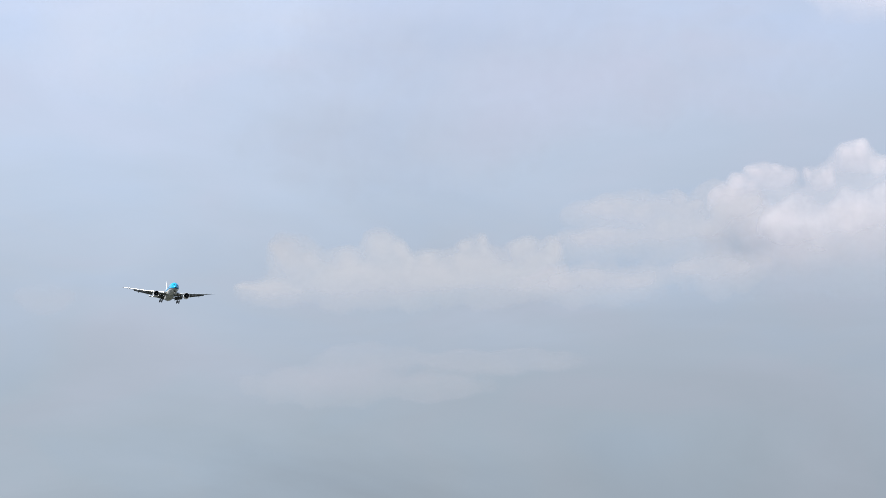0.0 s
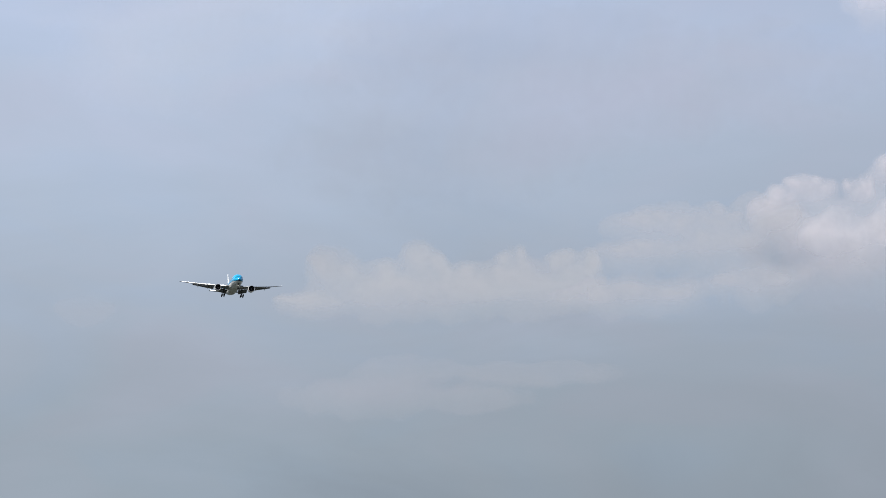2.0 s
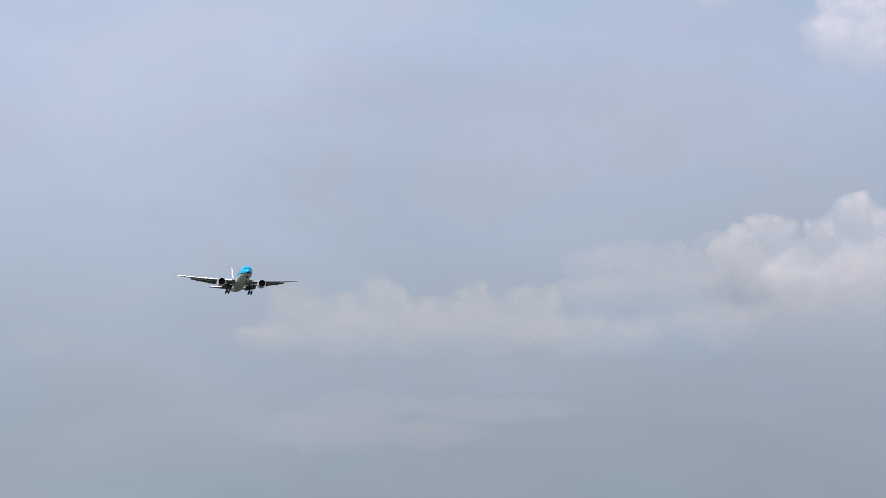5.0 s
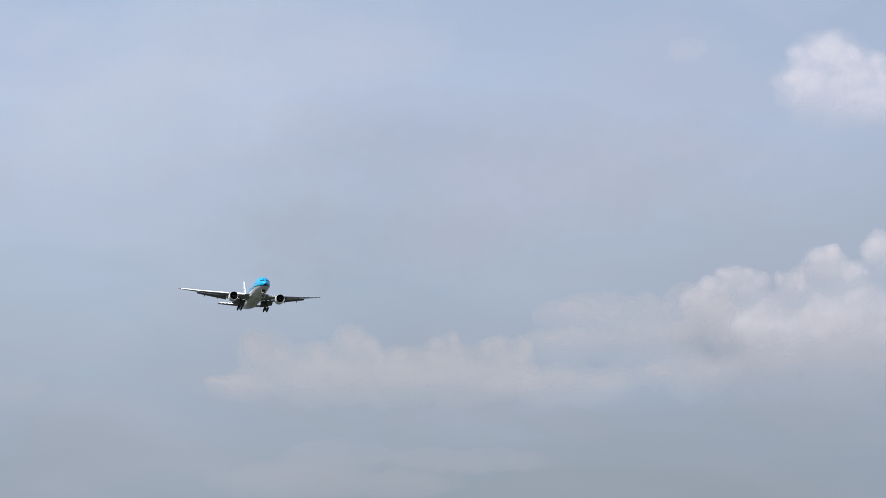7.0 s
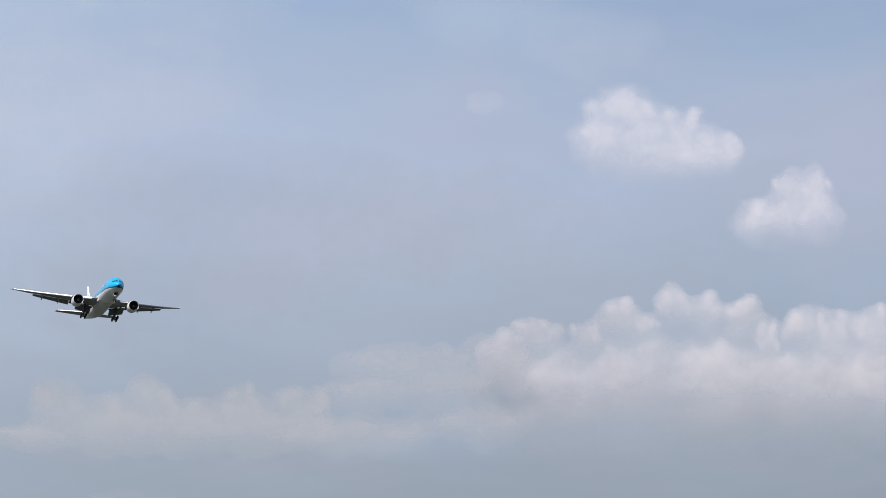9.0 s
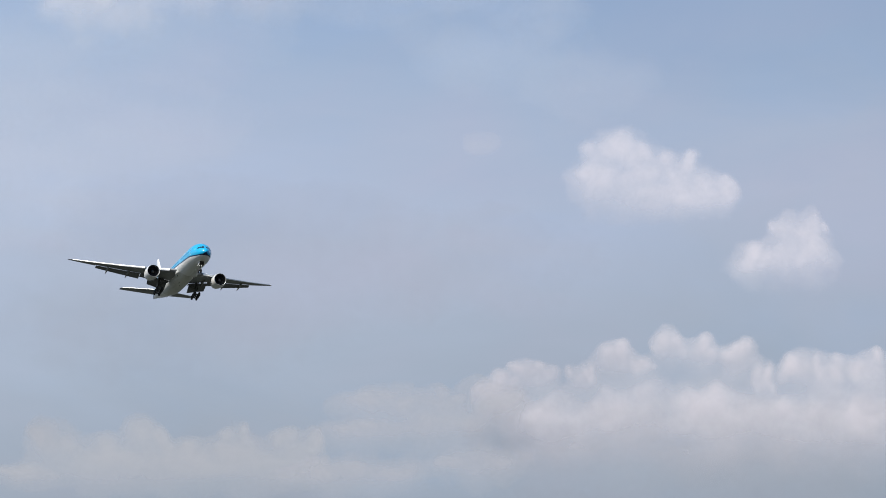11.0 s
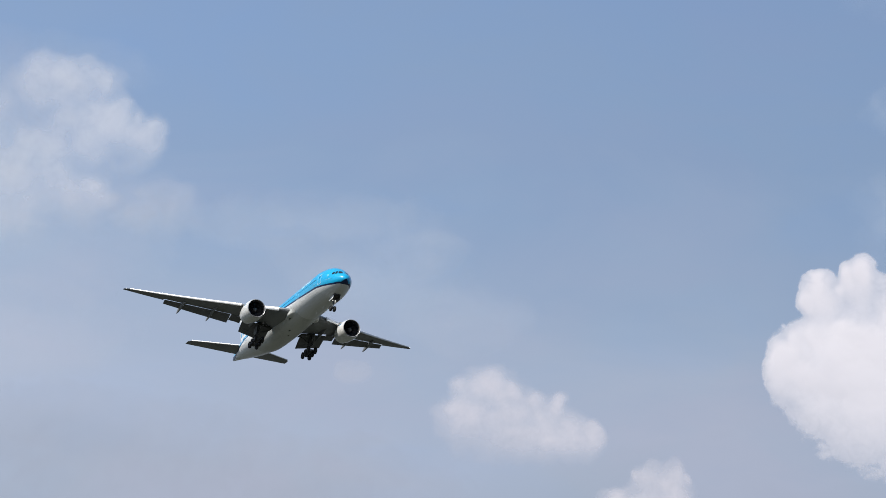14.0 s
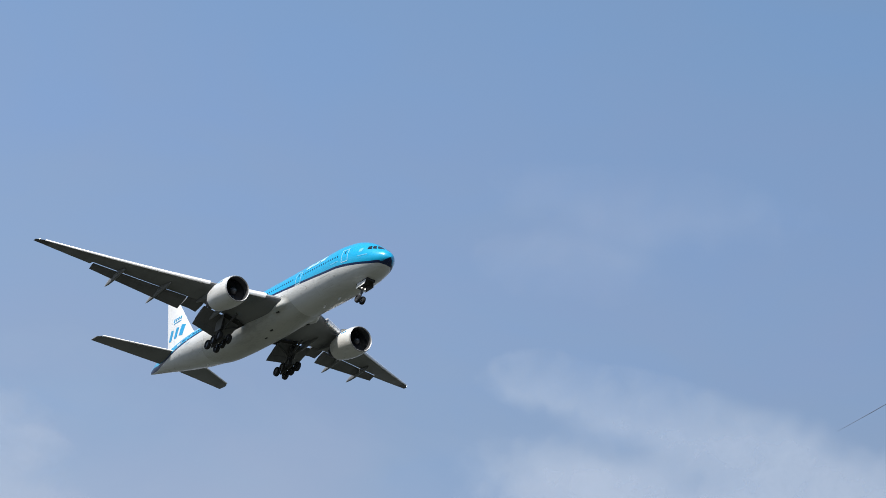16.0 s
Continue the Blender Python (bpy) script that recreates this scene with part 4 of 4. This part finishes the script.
def build_belly(root):
    """Fairing that swells the hull's underside between the wings, with a lobe at each wing root."""
    swell = [(18.6, 0.0), (20.0, 0.07), (22, 0.2), (24.5, 0.36), (27, 0.47), (30, 0.52), (34, 0.52), (37, 0.46), (39.5, 0.33), (41.5, 0.16), (43.2, 0.0)]
    bm = bmesh.new()
    rows = []
    for k in range(50):
        s = 18.6 + 24.6 * k / 49
        w, c, h = hull(s)
        row = []
        for i in range(-30, 31):
            deg = 2.6 * i                                     # from straight below
            fall = max(0.0, min(1.0, (78 - abs(deg)) / 54))
            fall = fall * fall * (3 - 2 * fall)
            lobe = 0.58 * math.exp(-((s - 21.5) / (0.9 if s < 21.5 else 2.0)) ** 2 - ((abs(deg) - 54) / 9) ** 2)
            ends = min(1.0, k / 4, (49 - k) / 4)
            off = -0.05 + 0.05 * min(ends, 1.0 if abs(i) < 29 else 0.0) + 0.02 * fall * ends + curve_through(swell, s) * fall + lobe * min(ends, 1)
            a = radians(deg)
            row.append(bm.verts.new(((w + off) * math.sin(a), stn(s), c - (h + off) * math.cos(a))))
        rows.append(row)
    for a, b in zip(rows, rows[1:]):
        for i in range(len(a) - 1):
            bm.faces.new((a[i], a[i + 1], b[i + 1], b[i]))
    bmesh.ops.recalc_face_normals(bm, faces=bm.faces)
    return part("belly_fairing", bm, BELLY, root, "off-white belly fairing between the wings, painted darker for shade", smooth=60)


PALE_MARKING = paint("pale_blue_marking", (0.42, 0.68, 0.85), 0.4, grime=0.05)
FAINT_MARKING = paint("faint_blue_marking", (0.16, 0.52, 0.78), 0.4, grime=0.05)
SEAM = paint("panel_seam", (0.64, 0.64, 0.63), 0.5, grime=0.15, scale=2.0)


def build_airliner():
    root = new("airliner")
    tagged(root, "twin-engined airliner in sky blue and white, gear and flaps down", "airplane")
    fuselage = build_fuselage(root)
    build_belly(root)
    # cockpit panes wrap round the nose
    for side in (-1, 1):
        for a, b, c, d in (((2.82, 0.29), (2.28, 0.32), (2.68, 0.96), (2.95, 0.82)), ((2.22, 0.34), (1.80, 0.32), (2.42, 1.05), (2.58, 0.97)), ((1.70, 0.34), (1.20, 0.34), (2.30, 1.10), (2.35, 1.05))):
            bm = bmesh.new()

            def pane(u, v):
                low, high = Vector(a).lerp(Vector(b), u), Vector(d).lerp(Vector(c), u)
                p = low.lerp(high, v)
                return skin(p.x, min(p.y, curve_through(TOP, p.x) - 0.004), side, 0.016)
            patch(bm, pane, 4, 5)
            part("cockpit_window", bm, GLASS, fuselage, "dark cockpit window")
    # cabin windows and doors
    pane_bm = bmesh.new()
    outline = [(0.086 * math.copysign(abs(math.cos(a)) ** 0.7, math.cos(a)), 0.13 * math.copysign(abs(math.sin(a)) ** 0.7, math.sin(a))) for a in [2 * math.pi * i / 10 for i in range(10)]]
    inner = [pane_bm.verts.new((0.03, p, q)) for p, q in outline]
    outer = [pane_bm.verts.new((-0.05, p * 1.15, q * 1.15)) for p, q in outline]
    pane_bm.faces.new(inner)
    for i in range(10):
        pane_bm.faces.new((inner[i], inner[(i + 1) % 10], outer[(i + 1) % 10], outer[i]))
    window = mesh_object("cabin_window", pane_bm, PORTHOLE)
    shared = window.data
    bpy.data.objects.remove(window)
    doors = (6.5, 17.2, 33.5, 46.6)
    for side in (-1, 1):
        for k in range(84):
            s = 8.0 + 0.533 * k
            if any(abs(s - d) < 0.95 for d in doors) or s > 50:
                continue
            p = skin(s, 0.56 + 0.016 * (s - 8), side)
            ob = new("cabin_window", shared)
            ob.parent = fuselage
            ob.location = p
            ob.rotation_euler = (0, -0.12 if side > 0 else 0.12, 0 if side > 0 else math.pi)
        for d in doors:
            outline_panel("door", fuselage, PALE_MARKING, side, d - 0.62, d + 0.62, -0.72 + 0.018 * d, 1.04 + 0.024 * d, label="cabin door outlined in pale blue")
            hull_panel("door_window", fuselage, PORTHOLE, side, d - 0.12, d + 0.12, 0.42 + 0.016 * d, 0.82 + 0.016 * d, 0.016, rows=2, cols=1)
        # airline lettering reduced to plain white bars
        for s0, s1 in ((11.3, 12.7), (12.95, 14.0), (14.3, 15.9)):
            hull_panel("title_bar", fuselage, PALE_MARKING, side, s0, s1, 1.25, 1.85, 0.014, lean=-0.35, label="plain pale bar of the airline title")
        hull_panel("title_bar", fuselage, FAINT_MARKING, side, 7.7, 9.4, -0.22, -0.11, 0.014, rows=1)
        hull_panel("title_bar", fuselage, FAINT_MARKING, side, 2.6, 4.1, -0.50, -0.39, 0.016, rows=1)
        hull_panel("emblem", fuselage, FAINT_MARKING, side, 3.45, 4.0, 0.12, 0.6, 0.016)
        if side > 0:
            outline_panel("cargo_door", fuselage, SEAM, side, 9.8, 12.5, -2.35, -1.15, 0.028, "cargo door outlined by its seam")
            outline_panel("cargo_door", fuselage, SEAM, side, 42.0, 43.8, -1.9, -0.75, 0.028, "cargo door outlined by its seam")
        for s0, z0, wide, tall in ((15.2, -1.45, 0.22, 0.30), (16.6, -1.75, 0.30, 0.2), (21.0, -0.9, 0.5, 0.12), (8.8, -1.7, 0.25, 0.12), (49.5, -0.5, 0.6, 0.18), (45.0, -1.2, 0.35, 0.14), (51.5, -0.3, 0.3, 0.12)):
            hull_panel("service_panel", fuselage, SEAM, side, s0, s0 + wide, z0, z0 + tall, 0.014, rows=1, cols=1, label="small grey service panel")
        for k in range(4):
            hull_panel("registration_bar", fuselage, MARKING, side, 49.2 + 0.42 * k, 49.5 + 0.42 * k, 1.0, 1.42, 0.014, rows=1, cols=1, label="plain bar in place of the registration")
        for s0 in (13.4, 19.6, 41.5, 46.0):
            hull_panel("skin_joint", fuselage, SEAM, side, s0, s0 + 0.035, -2.6, curve_through(BLUE_EDGE, s0) - 0.02, 0.012, rows=8, cols=1, label="thin joint between skin panels")
    for s, x, z in ((26.2, 0.9, -3.44), (28.6, 0.2, -3.56)):
        bm = bmesh.new()
        box(bm, (x - 0.1, stn(s + 0.3), z - 0.02), (x + 0.1, stn(s - 0.3), z + 0.1))
        part("belly_vent", bm, OPENING_SHADE, fuselage, "small dark air vent")
    for side in (-1, 1):              # ram air inlets below the wing roots
        w, c, h = hull(22.6)
        bm = bmesh.new()
        a = radians(43)
        px, pz = side * (w + 0.30) * math.sin(a), c - (h + 0.30) * math.cos(a)
        tube(bm, (px, stn(22.3), pz), (px, stn(23.0), pz + 0.03), 0.14, 0.08, 10)
        part("air_inlet", bm, OPENING_SHADE, fuselage, "small dark air inlet under the wing root")
    for s, x, z in ((11.0, 0.0, -3.06), (14.5, 0.0, -3.06), (44.5, 0.0, -2.66)):
        bm = bmesh.new()
        plate(bm, [(x, stn(s - 0.25), z + 0.1), (x, stn(s + 0.3), z + 0.1), (x, stn(s + 0.36), z - 0.36), (x, stn(s + 0.1), z - 0.36)], 0.05)
        part("blade_aerial", bm, WHITE, fuselage, "small white blade aerial")
    for side in (1, -1):
        build_wing(root, side)
        build_engine(root, side)
    big, small = wheel_mesh(0.66, 0.25), wheel_mesh(0.54, 0.2)
    for side in (1, -1):
        build_main_gear(root, side, big)
    build_nose_gear(root, small)
    build_tail(root)
    return root


airliner = build_airliner()


# ---- birds and a loose wire ----
GULL_WHITE = paint("gull_feathers", (0.82, 0.82, 0.80), 0.7, grime=0.1, scale=8.0)
BIRD_DARK = paint("dark_feathers", (0.02, 0.02, 0.022), 0.7, grime=0.2, scale=20.0)
WIRE = paint("wire_sheath", (0.06, 0.08, 0.13), 0.6, grime=0.1, scale=6.0)


def build_bird(name, label, material, length, span, lift):
    """Body with a tapered tail, two cranked wings."""
    root = new(name)
    tagged(root, label, "bird")
    bm = bmesh.new()
    secs = []
    for u, r in ((0, 0.02), (0.08, 0.07), (0.2, 0.11), (0.45, 0.13), (0.7, 0.08), (0.85, 0.04), (1.0, 0.06)):
        secs.append([(r * length * math.cos(a), 30 - length * (0.5 - u), r * length * 0.8 * math.sin(a)) for a in [2 * math.pi * i / 10 for i in range(10)]])
    loft(bm, secs)
    part("body", bm, material, root)
    for side in (-1, 1):
        bm = bmesh.new()
        secs = []
        for u, fwd, chord in ((0.0, 0.12, 0.30), (0.35, 0.22, 0.27), (0.7, 0.10, 0.19), (1.0, -0.12, 0.04)):
            x = span / 2 * u
            z = lift * span * (u if u < 0.45 else 0.45 - 0.45 * (u - 0.45))
            secs.append([(x, 30 - length * fwd + px, z + pz) for px, pz in foil(chord * length, 0.1, 0.05, n=5)])
        loft(bm, secs, side)
        part("bird_wing", bm, material, root)
    return root


gull = build_bird("gull", "distant white gull gliding with raised wings", GULL_WHITE, 0.55, 1.35, 0.32)
swift = build_bird("dark_bird", "small dark bird darting past", BIRD_DARK, 0.36, 0.30, 0.1)


def build_wire():
    bm = bmesh.new()
    spots = [(0.0, 0.0), (0.15, 0.0018), (0.4, 0.0032), (0.7, 0.0034), (1.1, 0.0036), (1.6, 0.0036)]
    for (a, r), (b, q) in zip(spots, spots[1:]):
        tube(bm, (a, 0, 0.02 * a * a), (b, 0, 0.02 * b * b), max(r, 0.0008), max(q, 0.0008), 8)
    return tagged(mesh_object("wire", bm, WIRE), "thin dark loose wire hanging against the sky", "wire")


wire = build_wire()


def spot(az, el, far):
    return Vector((0, 0, EYE)) + way(az, el) * far


def motions():
    walk(airliner, [(t, pose(x, y, z, p, b, h)) for t, x, y, z, p, b, h in FLIGHT])
    walk(gull, [(t, Matrix.Translation(spot(11.21 - 0.057 * t, 3.58 - 0.012 * t, 720)) @ pose(0, 0, 0, 0, 6, 190)) for t in (0, 4, 8, 12, 16)])
    walk(swift, [(t, Matrix.Translation(spot(az, el, 60)) @ pose(0, 0, 0, 55, 20, -60)) for t, az, el in SWIFT])
    walk(wire, [(t, Matrix.Translation(spot(az, el, 20)) @ pose(0, 0, 0, 0, tilt, az)) for t, az, el, tilt in LOOSE])


SWIFT = [(0, -70.0, 2.0), (11.0, -21.0, 4.8), (11.4, -18.05, 8.2), (11.5, -17.26, 9.33), (11.6, -17.75, 10.5), (12.0, -22.0, 14.0), (16, -75.0, 40.0)]
LOOSE = [(0, -36.0, 10.0, -34), (15.3, -29.5, 16.0, -34), (15.7, -29.17, 19.4, -34), (15.8, -29.61, 20.19, -34), (15.9, -30.17, 21.36, -35), (16.0, -30.69, 22.37, -35)]
motions()
